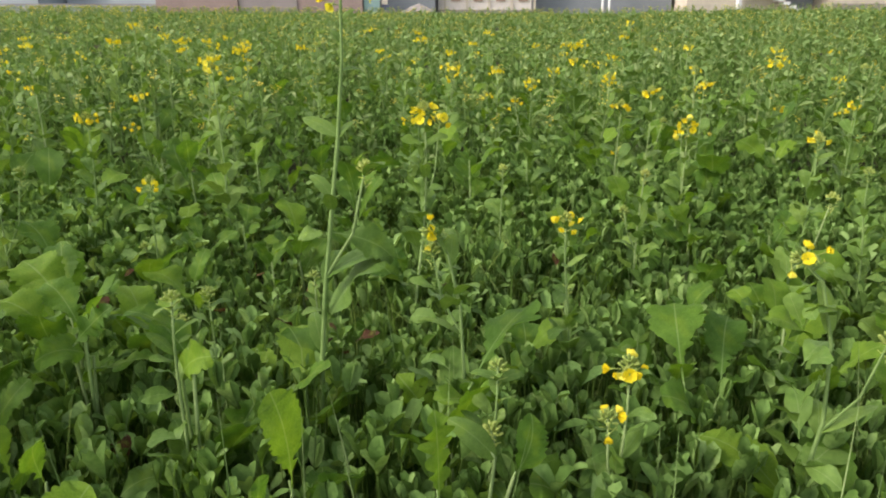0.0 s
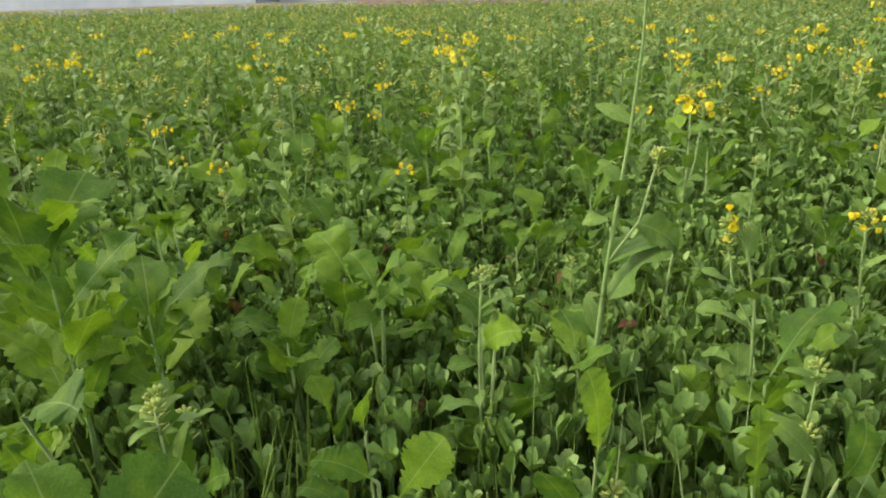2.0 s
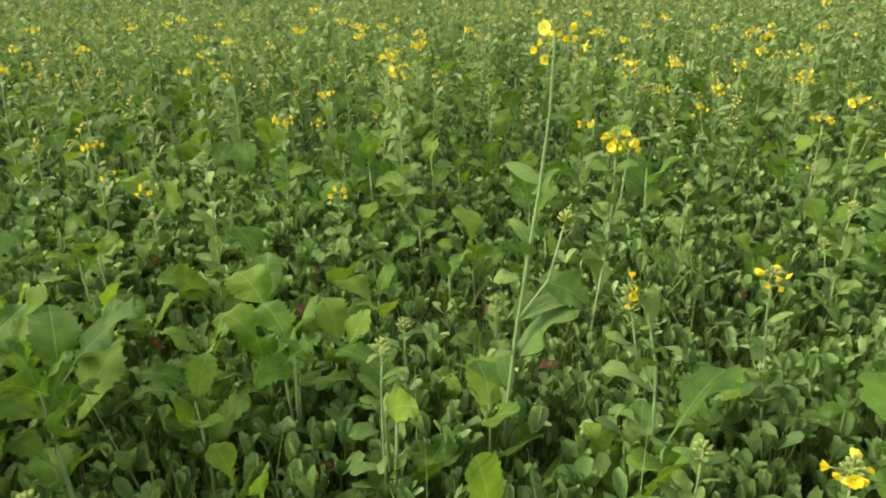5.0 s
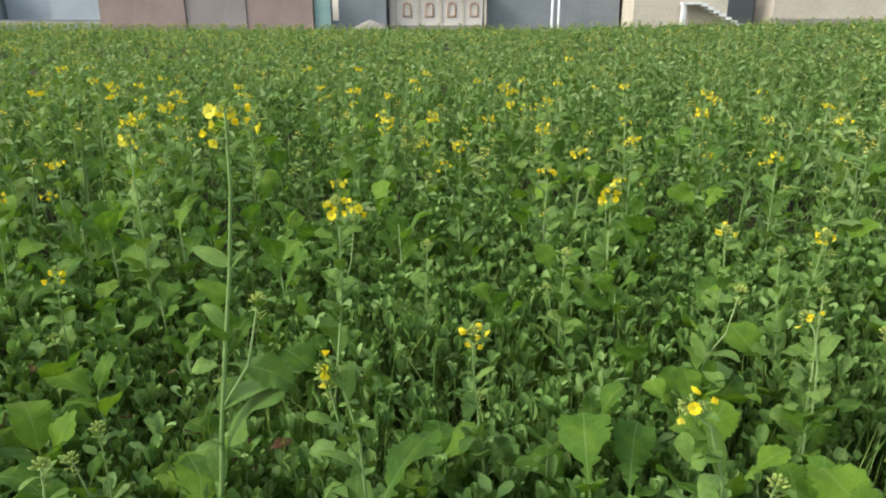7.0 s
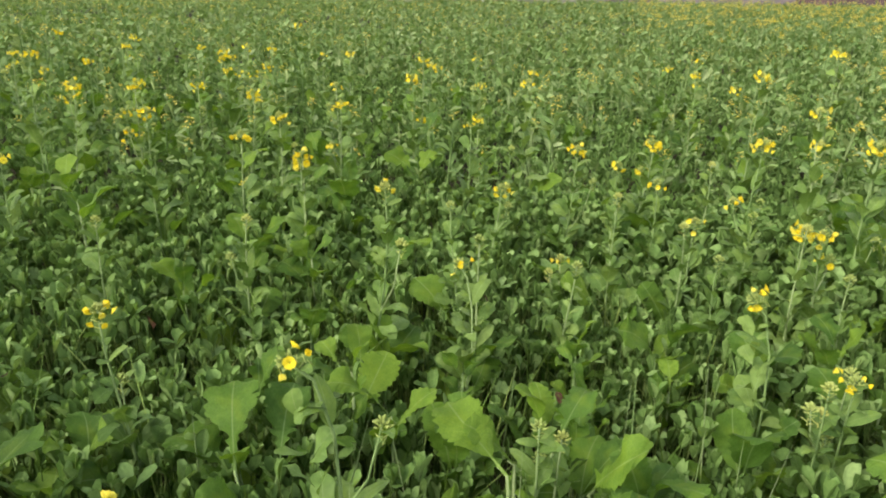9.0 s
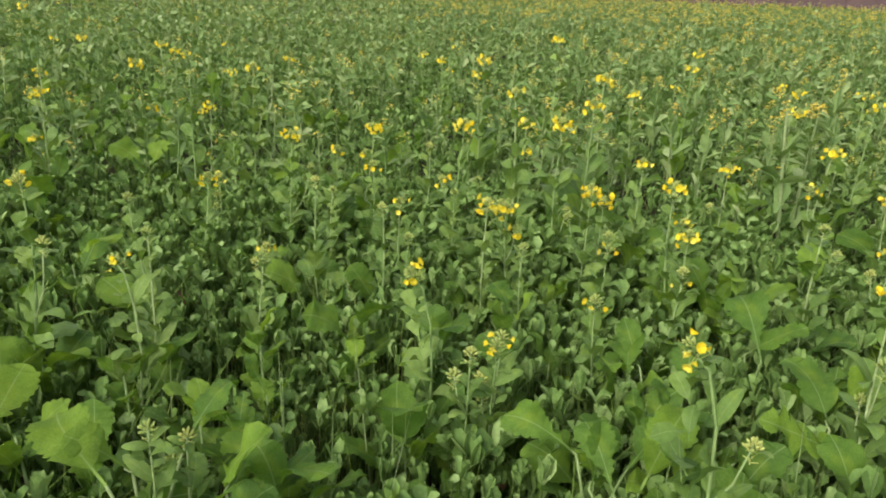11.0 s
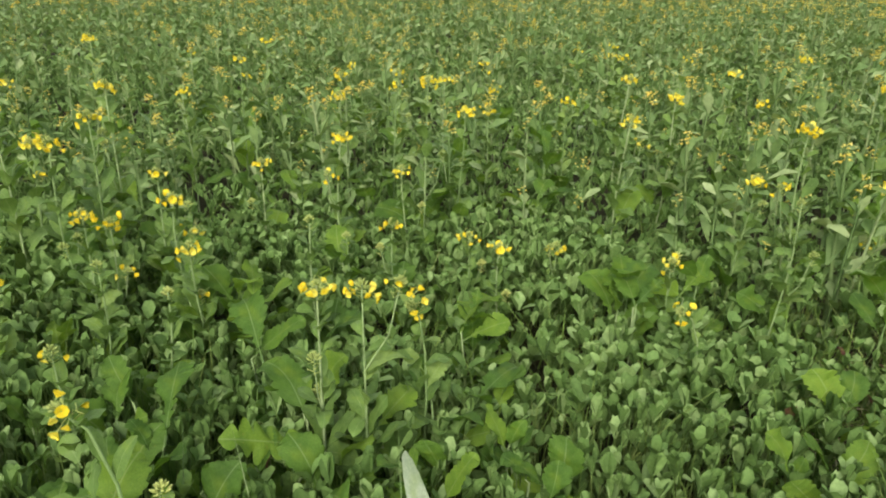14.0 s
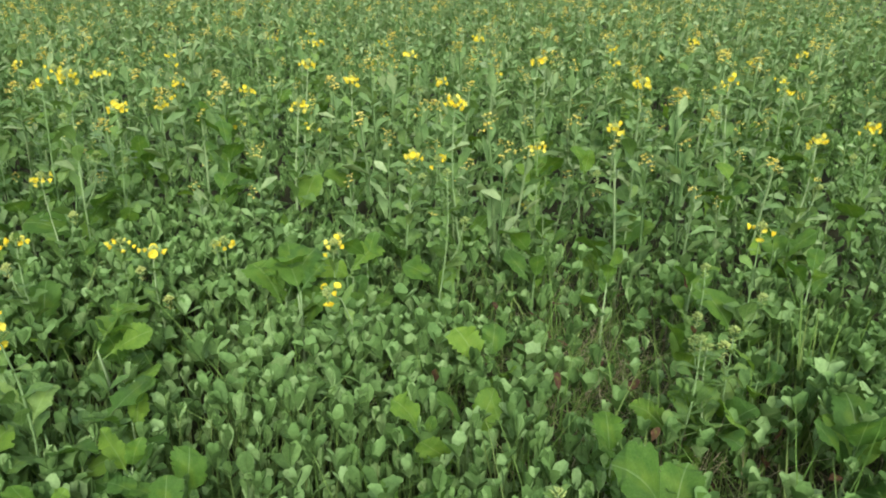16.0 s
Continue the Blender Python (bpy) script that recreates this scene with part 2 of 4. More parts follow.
def leaf_shape(rng, kind, rows=48, cols=2):
    """A leaf of length 1 along +y that grows from the origin, with midrib, uneven lobes and teeth, puckers and wavy rims."""
    bend = rng.uniform(0.35, 1.5) if kind != "pale" else 0.25
    twist, ph = rng.uniform(-0.5, 0.5), rng.uniform(0, 6)
    wide, low_end = rng.uniform(0.21, 0.30), rng.uniform(0.18, 0.25)
    skew = rng.uniform(-0.12, 0.12)
    sides = []
    for _ in (0, 1):
        lobes = [(0.42 + rng.uniform(-0.03, 0.03), rng.uniform(0.09, 0.17), 0.045), (0.31 + rng.uniform(-0.03, 0.03), rng.uniform(0.04, 0.10), 0.032)]
        notches = [(0.46 + 0.072 * i + rng.uniform(-0.022, 0.022), rng.uniform(0.08, 0.30) * (1.15 - 0.07 * i), rng.uniform(0.010, 0.021)) for i in range(8)]
        sides.append((lobes, notches, rng.uniform(8, 15), rng.uniform(0, 6), rng.uniform(0.03, 0.075)))

    def half(t, side):
        lobes, notches = sides[side][:2]
        bite = 1 - sum(d * math.exp(-((t - at) / w) ** 2) for at, d, w in notches) - 0.05 * (1 - abs(math.sin(31 * t + ph + side)))
        if kind == "lobed":
            q = (t - 0.70) / (0.30 if t > 0.70 else 0.29)
            end = max(0.0, 1 - abs(q) ** 2.3) ** 0.6 * wide
            low = max(size * math.exp(-((t - at) / w) ** 2) for at, size, w in lobes)
            w = 0.012 + max(end, low, 0.022 * (t > low_end)) * bite
        elif kind == "pinnate":
            s = max(0.0, (t - 0.14) / 0.86)
            hump = abs(math.sin(math.pi * (5.5 * s + 0.06 * side + 0.5 * (s > 0)))) ** 0.8
            w = 0.012 + 0.19 * math.sin(math.pi * min(1.0, s) ** 1.1) ** 0.6 * (0.20 + 0.80 * hump)
        elif kind == "broad":
            s = max(0.0, (t - low_end) / (1 - low_end))
            w = 0.013 + (wide * 0.92 * math.sin(math.pi * min(1.0, s) ** 1.08) ** 0.58 if s > 0 else 0) * bite
        else:
            w = 0.05 + 0.14 * math.sin(math.pi * t ** 0.85) ** 0.9 if t < 1 else 0.0
        return max(w, 0.004)

    toothed = kind in ("lobed", "broad", "pinnate")
    verts, uvs, faces = [], [], []
    y = z = ang = 0.0
    for i in range(rows):
        t = i / (rows - 1)
        if i:
            step = 1 / (rows - 1)
            ang -= bend * step * (0.3 + 1.4 * t * t)
            y += step * math.cos(ang)
            z += step * math.sin(ang)
        w2 = half(t, 0), half(t, 1)
        for k in range(-cols, cols + 1):
            u, side = k / cols, int(k > 0)
            w, (freq, fp, amp) = w2[side], sides[side][2:]
            jag = 1 + rng.uniform(-0.05, 0.05) * (toothed and abs(u) == 1)
            fold = 0.30 * abs(u) * w * (1 - 0.9 * abs(u))
            if toothed:
                fold += amp * math.sin(freq * t + fp) * abs(u) ** 1.6 * min(1.0, w / 0.1)
                fold += 0.16 * w * abs(u) * (1 - abs(u)) * math.sin(26 * t - 5 * abs(u) + fp)
            x = u * w * jag + skew * t * t * 0.3
            verts.append((x + twist * t * z, y - math.sin(ang) * fold * 0.6 + 0.25 * abs(u) * w * (toothed and t < 0.9), z + fold * math.cos(ang) + twist * x * t))
            uvs.append((0.5 + 0.5 * u * min(1.0, w / 0.2), t))
    n = 2 * cols + 1
    for i in range(rows - 1):
        for k in range(n - 1):
            faces.append([i * n + k, i * n + k + 1, (i + 1) * n + k + 1, (i + 1) * n + k])
    return Shape().add(verts, faces, 0, uvs)


def scatter(name, shape, mats, pos, yaw, size, lean=None, leandir=None, label="", category="", kind="stuff"):
    """Many turned and scaled copies of a shape, joined into one mesh."""
    n, tv = len(pos), np.array(shape.v, np.float32)
    c, s = np.cos(yaw), np.sin(yaw)
    size = np.asarray(size, np.float32)
    if size.ndim == 1:
        size = np.repeat(size[:, None], 3, 1)
    v = tv[None] * size[:, None]
    x = v[..., 0] * c[:, None] - v[..., 1] * s[:, None]
    y = v[..., 0] * s[:, None] + v[..., 1] * c[:, None]
    z = v[..., 2].copy()
    if lean is not None:
        dx, dy = np.cos(leandir)[:, None], np.sin(leandir)[:, None]
        cl, sl = np.cos(lean)[:, None], np.sin(lean)[:, None]
        along = x * dx + y * dy
        moved = along * cl + z * sl
        z = z * cl - along * sl
        x, y = x + (moved - along) * dx, y + (moved - along) * dy
    v = np.stack([x, y, z], -1) + np.asarray(pos, np.float32)[:, None]
    loops = np.concatenate([np.array(f) for f in shape.f])
    totals = np.array([len(f) for f in shape.f])
    k, L, F = len(tv), len(loops), len(totals)
    me = bpy.data.meshes.new(name)
    me.vertices.add(n * k)
    me.vertices.foreach_set("co", v.reshape(-1).astype(np.float32))
    me.loops.add(n * L)
    me.loops.foreach_set("vertex_index", (loops[None] + k * np.arange(n)[:, None]).ravel().astype(np.int32))
    me.polygons.add(n * F)
    tot = np.tile(totals, n)
    me.polygons.foreach_set("loop_start", np.r_[0, np.cumsum(tot)[:-1]].astype(np.int32))
    for mt in mats:
        me.materials.append(mt)
    me.polygons.foreach_set("material_index", np.tile(np.array(shape.m, np.int32), n))
    me.uv_layers.new(name="UVMap").data.foreach_set("uv", np.tile(np.array(shape.uv, np.float32), (n, 1)).ravel())
    me.update(calc_edges=True)
    smooth(me)
    return tagged(new(name, me), label, category, "", kind)


# ---------------------------------------------------------------- ground
HUB = (0.45, 0.0)


def rise(x, y):
    """The field climbs gently towards its far edges."""
    return 0.006 * max(0.0, min(60.0, math.hypot(x, y)) - 4.0) + 0.020 * max(0.0, min(40.0, x) - 3.0)


def swell(x, y):
    """Gentle unevenness of the tilled field."""
    return 0.012 * math.sin(2.1 * x + 0.7) * math.sin(1.7 * y) + 0.010 * math.sin(5.3 * x - 3.1 * y)


def ground():
    g = sorted({round(s * v, 3) for s in (-1, 1) for v in [*np.arange(0, 6.01, 0.15), 7, 9, 12, 16, 22, 30, 45, 70, 120, 250, 600, 1500]})
    n = len(g)
    verts = [(x, y, swell(x, y) * (abs(x) < 12 and abs(y) < 12) + rise(x, y) + (0.012 * noise.noise(Vector((x * 9, y * 9, 0))) if abs(x) < 6 and abs(y) < 6 else 0)) for y in g for x in g]
    faces = [[j * n + i, j * n + i + 1, (j + 1) * n + i + 1, (j + 1) * n + i] for j in range(n - 1) for i in range(n - 1)]
    me = bpy.data.meshes.new("ground")
    me.from_pydata(verts, [], faces)
    me.materials.append(M_SOIL)
    smooth(me)
    tagged(new("ground", me), "damp dark brown soil of a crop field", "ground", "", "structure")


ground()


# ---------------------------------------------------------------- mustard plants
rng = random.Random(7)
LOBED = [leaf_shape(rng, k).mesh("leaf", M_MUSTARD) for k in ["lobed"] * 12 + ["pinnate"] * 2]
BROAD = [leaf_shape(rng, "broad").mesh("leaf", M_MUSTARD) for _ in range(7)]
NARROW = [leaf_shape(rng, "narrow", 10).mesh("leaf", M_GLAUCOUS) for _ in range(4)]
GREYISH = [leaf_shape(rng, "broad", 26).mesh("leaf", M_GLAUCOUS) for _ in range(5)]
PLAINER = {id(pool): [leaf_shape(rng, kind, rows, 1).mesh("leaf", mt) for _ in pool] for pool, kind, rows, mt in ((LOBED, "lobed", 24, M_MUSTARD), (BROAD, "broad", 24, M_MUSTARD), (GREYISH, "broad", 16, M_GLAUCOUS))}


def pick(rng, pool, x, y):
    """A leaf from the pool, with fewer faces for plants that stand far off."""
    if math.hypot(x - 0.45, y) > 2.1:
        pool = PLAINER.get(id(pool), pool)
    return rng.choice(pool)


PALE = leaf_shape(rng, "pale", 14).mesh("leaf", M_PALE)


def turned(p, az, up, size, roll=0.0):
    """Stands a leaf or flower at p, pointing at the azimuth az and up degrees over the level."""
    return Matrix.Translation(p) @ Matrix.Rotation(az - math.pi / 2, 4, "Z") @ Matrix.Rotation(radians(up), 4, "X") @ Matrix.Rotation(roll, 4, "Y") @ Matrix.Diagonal((size, size, size, 1))


def upper_leaves_mesh(rng):
    """Small frilly leaves round the upper half of a stem of height 1."""
    s = Shape()
    for i in range(15):
        t = 0.42 + 0.54 * i / 15 + rng.uniform(-0.02, 0.02)
        one = leaf_shape(rng, "broad", 8, 1)
        s.join(one.moved(turned((0, 0, t), i * 2.4 + rng.uniform(-0.5, 0.5), rng.uniform(15, 75), (0.205 - 0.145 * t) * rng.uniform(0.7, 1.2), rng.uniform(-0.6, 0.6))))
    return s.mesh("upper_leaves", M_GLAUCOUS)


def flower_shape(rng, open_angle):
    """Four cupped petals round a small green eye, opening along +z."""
    s = Shape()
    for q in range(4):
        vs = []
        for i, (r, w) in enumerate(((0.05, 0.05), (0.40, 0.34), (0.78, 0.55), (1.0, 0.34))):
            a = open_angle * (0.55 + 0.5 * r)
            for k in (-1, 0, 1):
                vs.append((k * w, r * math.sin(a), r * math.cos(a) + 0.10 * abs(k) * r))
        fs = [[i * 3 + k, i * 3 + k + 1, i * 3 + k + 4, i * 3 + k + 3] for i in range(3) for k in (0, 1)]
        s.join(Shape().add(vs, fs, 0).moved(Matrix.Rotation(q * math.pi / 2 + rng.uniform(-0.2, 0.2), 4, "Z")))
    s.join(tube([(0, 0, -2.3), (0, 0.06, -1.1), (0, 0, -0.3), (0, 0, 0.0), (0, 0, 0.45)], [0.06, 0.05, 0.06, 0.12, 0.05], 5), 1)
    return s


FLOWERS = [flower_shape(rng, q).mesh("flower", M_PETAL, M_BUD) for q in (0.95, 0.7, 0.55, 0.42)]


def bud_cluster_mesh(rng):
    """Tight green buds on short stalks, with a few showing yellow."""
    s = Shape()
    for i in range(15):
        q, r = i * 2.4, 0.0026 * math.sqrt(i + 0.3)
        x, y, z = r * math.cos(q), r * math.sin(q), 0.006 - 0.0007 * i + rng.uniform(-0.001, 0.001)
        d = Vector((x * 110, y * 110, 0.7)).normalized()
        p = Vector((x, y, z))
        s.join(tube([p - d * 0.006, p - d * 0.002, p + d * 0.0014, p + d * 0.0040], [0.0006, 0.0014, 0.0021, 0.0007], 4))
    for i in range(9):
        q = i * 2.4 + 0.5
        o = Vector((math.cos(q), math.sin(q), 0.25))
        s.join(tube([(0, 0, -0.004 - 0.003 * i), o * 0.010 + Vector((0, 0, -0.006 - 0.0022 * i))], [0.0008, 0.0006], 3))
    return s.mesh("flower_head", M_BUD)


BUDS = [bud_cluster_mesh(rng) for _ in range(4)]
UPPER = [upper_leaves_mesh(rng) for _ in range(6)]


def flower_head(root, p, direction, rng, count, spread=1.0):
    """A flat head: buds in the middle, open flowers on radiating stalks round and below them."""
    d = Vector(direction).normalized()
    lie = d.to_track_quat("Z", "Y").to_matrix().to_4x4()
    head = part("flower_head", rng.choice(BUDS), None, root, "", Matrix.Translation(p) @ lie @ Matrix.Diagonal((0.95, 0.95, 1.0, 1)))
    far = math.hypot(root.location.x - 0.45, root.location.y) > 1.35
    n = count + count // 2 if far else count + 1
    wide, big = (1.1, 1.22) if far else (1.0, 1.0)
    for i in range(n):
        q = i * 2.4 + rng.uniform(-0.5, 0.5)
        r = (0.006 + 0.015 * math.sqrt((i + 0.5) / n)) * rng.uniform(0.8, 1.15) * spread * wide
        at = Vector((r * math.cos(q), r * math.sin(q), rng.uniform(-0.006, 0.006) - rng.uniform(-0.1, 0.9 if spread < 1.2 else 1.5) * r))
        out = Vector((math.cos(q), math.sin(q), rng.uniform(-1.0, 0.35)))
        m = Matrix.Translation(at) @ out.to_track_quat("Z", "Y").to_matrix().to_4x4() @ Matrix.Diagonal([rng.uniform(0.0068, 0.0092) * big * min(1.12, max(1.0, spread))] * 3 + [1])
        part("flower", rng.choice(FLOWERS), None, head, "", m)
    return head


def mustard(x, y, h, seed, flowers=6, lean=0.05, droop=0.0, branches=1, leaves=None, thick=1.0, az=None, label="", shoots=(), spread=1.0):
    """A mustard plant: stem, alternate leaves, side shoots and yellow heads."""
    rng = random.Random(seed)
    az = rng.uniform(0, 6.28) if az is None else az
    z0 = swell(x, y) - 0.01
    if flowers > 2:
        label = label or "mustard plant with yellow flowers on a pale green stem"
    else:
        label = label or "mustard plant in green bud among the clover"
    root = thing("mustard_plant", Matrix.Translation((x, y, 0)), label, "plant", "mustard plants in the field")
    dx, dy = math.cos(az), math.sin(az)
    pts, wob = [], rng.uniform(0, 6)
    for i in range(9):
        t = i / 8
        off = -lean * (1 - t) ** 1.5 * h * 1.2 + 0.012 * h * math.sin(7 * t + wob)
        pts.append(Vector((dx * off, dy * off, z0 + (h - z0) * t)))
    tip = Vector((0, 0, 1))
    if droop:
        for i in range(6, 9):
            k = (i - 5) / 3
            pts[i] = pts[5] + Vector((-dx * droop * (1 - math.cos(k * 1.5)), -dy * droop * (1 - math.cos(k * 1.5)), (h - pts[5].z) * math.sin(k * 1.57) * 1.0))
        shift = -pts[8]
        shift.z = 0
        pts = [q + shift for q in pts]
        tip = Vector((-dx, -dy, 0.25))
    r0 = (0.0017 + 0.0031 * h) * thick
    part("stem", tube(pts, [r0 * (1 - 0.62 * i / 8) for i in range(9)], 7).mesh("stem", M_STEM), None, root)

    def along(t):
        i = min(7, int(t * 8))
        return pts[i].lerp(pts[i + 1], t * 8 - i)

    if leaves is None:
        leaves = []
        near = math.hypot(x - 0.45, y) < 2.2
        n = rng.randint(9, 12) if near else rng.randint(7, 9)
        a0 = rng.uniform(0, 6.28)
        for i in range(n):
            t = 0.18 + 0.78 * i / n + rng.uniform(-0.03, 0.03)
            kind = rng.choice(("lobed", "lobed", "broad")) if t < 0.42 else ("grey" if t < 0.72 else "narrow")
            size = (0.175 - 0.06 * t if t < 0.42 else 0.125 - 0.085 * t) * rng.uniform(0.75, 1.15) * (0.7 + 0.5 * h)
            leaves.append((t, a0 + i * 2.4, size, kind, rng.uniform(42, 78)))
        leaves = [p for p in leaves if p[0] < 0.6 or near and rng.random() < 0.5]
        axis = along(0.97) - along(0.42)
        spine = Matrix.Translation(along(0.97) - axis * 0.97 / 0.55) @ axis.to_track_quat("Z", "Y").to_matrix().to_4x4()
        k = axis.length / 0.55
        part("upper_leaves", rng.choice(UPPER), None, root, "", spine @ Matrix.Rotation(rng.uniform(0, 6.28), 4, "Z") @ Matrix.Diagonal((k, k, k, 1)))
        if near:
            leaves += [(rng.uniform(0.93, 0.985), a0 + k * 1.7, rng.uniform(0.018, 0.034), "narrow", rng.uniform(25, 70)) for k in range(4)]
    for t, a, size, kind, up in leaves:
        pool = {"lobed": LOBED, "broad": BROAD, "grey": GREYISH, "narrow": NARROW}[kind]
        part("leaf", pick(rng, pool, x, y), None, root, "", turned(along(t), a, up, size, rng.uniform(-0.4, 0.4) + 0.5 * math.cos(a)))
    if flowers:
        flower_head(root, pts[-1], tip, rng, flowers, spread)
    else:
        part("flower_head", rng.choice(BUDS), None, root, "", Matrix.Translation(pts[-1]) @ Matrix.Diagonal((0.95, 0.95, 0.9, 1)))
    for t, a, ln, n in [*shoots, *((rng.uniform(0.45, 0.75), rng.uniform(0, 6.28), h * rng.uniform(0.16, 0.3), rng.choice((0, 0, 3)) if flowers > 4 else 0) for _ in range(branches))]:
        p = along(t)
        o = Vector((math.cos(a), math.sin(a), 0))
        q = [p, p + o * ln * 0.25 + Vector((0, 0, ln * 0.4)), p + o * ln * 0.38 + Vector((0, 0, ln))]
        part("side_shoot", tube(q, [r0 * 0.5, r0 * 0.4, r0 * 0.28], 5).mesh("side_shoot", M_STEM), None, root)
        part("leaf", rng.choice(NARROW), None, root, "", turned(p, a + 0.3, 40, h * 0.13))
        part("leaf", rng.choice(NARROW), None, root, "", turned(q[-1] - Vector((0, 0, 0.012)), a - 1.0, 50, h * 0.07))
        if n:
            flower_head(root, q[-1], (o.x * 0.4, o.y * 0.4, 1), rng, n, 0.9)
        else:
            part("flower_head", rng.choice(BUDS), None, root, "", Matrix.Translation(q[-1]))
    return root


def leafy(x, y, h, seed, count=5, size=0.2, kinds=(LOBED, LOBED, LOBED, BROAD), az=None, label="leafy young mustard plant with lobed leaves"):
    """A young plant: a tuft of large leaves on a short stem."""
    rng = random.Random(seed)
    root = thing("leafy_mustard", Matrix.Translation((x, y, 0)), label, "plant", "leafy mustard plants in the field")
    z0, top = swell(x, y) - 0.01, max(0.06, h + 0.02 - 0.6 * size)
    part("stem", tube([(0, 0, z0), (0.006, 0.004, top * 0.6), (0, 0, top)], [0.005, 0.0035, 0.0012], 6).mesh("stem", M_STEM), None, root)
    a0 = rng.uniform(0, 6.28) if az is None else az
    for i in range(count):
        t = 0.55 + 0.45 * (i + 1) / count
        part("leaf", pick(rng, rng.choice(kinds), x, y), None, root, "", turned((0, 0, top * t), a0 + i * 2.4 + rng.uniform(-0.3, 0.3), rng.uniform(44, 82), size * rng.uniform(0.42, 0.86), rng.uniform(-0.7, 0.7)))
    return root


def leaf_tuft(leaves, seed, label, extra=4):
    """A young plant with leaves of given blade foot and tip, on long stalks from one short stem."""
    rng = random.Random(seed)
    x = sum(q[1] for q in leaves) / len(leaves)
    y = sum(q[2] for q in leaves) / len(leaves)
    root = thing("leafy_mustard", Matrix.Translation((x, y, 0)), label, "plant", "leafy mustard plants in the field")
    z0, top = swell(x, y) - 0.01, min(q[3] for q in leaves) * 0.5
    part("stem", tube([(0, 0, z0), (0.004, 0.003, top * 0.6), (0, 0, top)], [0.006, 0.0045, 0.003], 6).mesh("stem", M_STEM), None, root)
    for pool, bx, by, bz, tx, ty, tz in leaves:
        foot, tip = Vector((bx - x, by - y, bz)), Vector((tx - x, ty - y, tz))
        run = tip - foot
        d = run.normalized()
        start = foot - run * 0.22
        face = Vector((0.55 - tx, -0.1 - ty, 0.9 - tz)).normalized() * 0.6 + Vector((rng.uniform(-0.6, 0.6), rng.uniform(-0.6, 0.6), 0.8))
        side = d.cross(face).normalized()
        up = side.cross(d)
        m = Matrix((side, d, up)).transposed().to_4x4()
        size = run.length * 1.2
        rise_by = Matrix.Rotation(rng.uniform(0.1, 0.35), 4, "X")
        part("leaf", rng.choice(pool), None, root, "", Matrix.Translation(start) @ m @ rise_by @ Matrix.Diagonal((size, size, size, 1)))
        low = Vector((0, 0, top * 0.8))
        bow = low.lerp(start, 0.5) + Vector((0, 0, 0.02))
        part("leaf_stalk", tube([low, bow, start, start + d * size * 0.12], [0.0028, 0.0024, 0.002, 0.0014], 5).mesh("leaf_stalk", M_STEM), None, root)
    for i in range(extra):
        part("leaf", rng.choice(LOBED), None, root, "", turned((0, 0, top), rng.uniform(0, 6.28), rng.uniform(48, 80), rng.uniform(0.09, 0.15), rng.uniform(-0.6, 0.6)))
    return root


# Plants that stand out, by their head's place: x, y, height, flowers, droop
NORTH = [
    (-0.01, 1.27, 0.60, 8, 0), (0.24, 0.99, 0.48, 6, 0), (0.57, 1.77, 0.51, 6, 0), (0.67, 1.25, 0.56, 3, 0), (-0.60, 1.35, 0.43, 3, 0),
    (-1.28, 1.36, 0.48, 5, 0), (-1.02, 1.23, 0.43, 3, 0), (-0.75, 1.10, 0.55, 0, 0), (-0.20, 0.66, 0.47, 0, 0), (-0.40, 0.35, 0.45, 0, 0),
    (0.285, 0.65, 0.425, 7, 0), (0.15, 0.66, 0.41, 0, 0), (0.12, 1.60, 0.42, 0, 0), (0.43, 1.49, 0.44, 0, 0), (0.78, 1.16, 0.44, 3, 0.04),
    (1.05, 1.69, 0.43, 3, 0), (0.76, 0.73, 0.39, 0, 0), (1.12, 1.45, 0.32, 2, 0), (-0.18, 1.10, 0.33, 0, 0),
]
NORTH_FAR = [
    (-0.10, 2.64, 0.57, 7), (-0.83, 2.17, 0.62, 6), (-0.80, 2.38, 0.64, 7), (-1.38, 3.16, 0.60, 7), (0.04, 3.19, 0.52, 6),
    (0.18, 2.09, 0.57, 5), (0.47, 2.68, 0.54, 6), (0.42, 1.94, 0.53, 5), (0.99, 3.86, 0.59, 7), (1.07, 2.74, 0.59, 6),
    (1.25, 2.49, 0.47, 5), (0.74, 2.40, 0.54, 5), (0.39, 3.35, 0.55, 7), (-0.15, 4.30, 0.58, 7), (-0.93, 1.94, 0.53, 4),
    (-0.23, 2.74, 0.66, 6), (-1.33, 3.09, 0.64, 7), (-1.47, 2.75, 0.65, 7), (-0.98, 2.89, 0.64, 6), (-0.87, 2.32, 0.62, 6),
    (1.28, 1.74, 0.51, 5), (0.28, 2.87, 0.54, 5), (0.06, 2.88, 0.54, 5), (0.38, 3.13, 0.63, 6),
]
EAST = [
    (1.18, 0.90, 0.45, 6, 0.05), (1.56, 1.16, 0.45, 6, 0), (1.77, 1.13, 0.48, 7, 0), (1.83, 1.33, 0.59, 8, 0), (1.64, 1.48, 0.57, 8, 0),
    (1.10, 1.76, 0.41, 3, 0), (1.54, 1.80, 0.51, 8, 0), (1.49, 1.14, 0.47, 6, 0), (1.82, 0.36, 0.45, 5, 0.03), (2.24, 0.03, 0.36, 4, 0.06),
    (2.50, 0.11, 0.36, 4, 0), (1.85, 0.91, 0.43, 6, 0), (1.95, 1.36, 0.63, 7, 0), (1.88, 0.99, 0.51, 5, 0), (2.25, 0.70, 0.41, 4, 0),
    (1.48, 0.78, 0.40, 2, 0), (1.20, 0.74, 0.38, 0, 0), (2.22, -0.64, 0.35, 0, 0), (1.85, 1.17, 0.43, 5, 0),
]
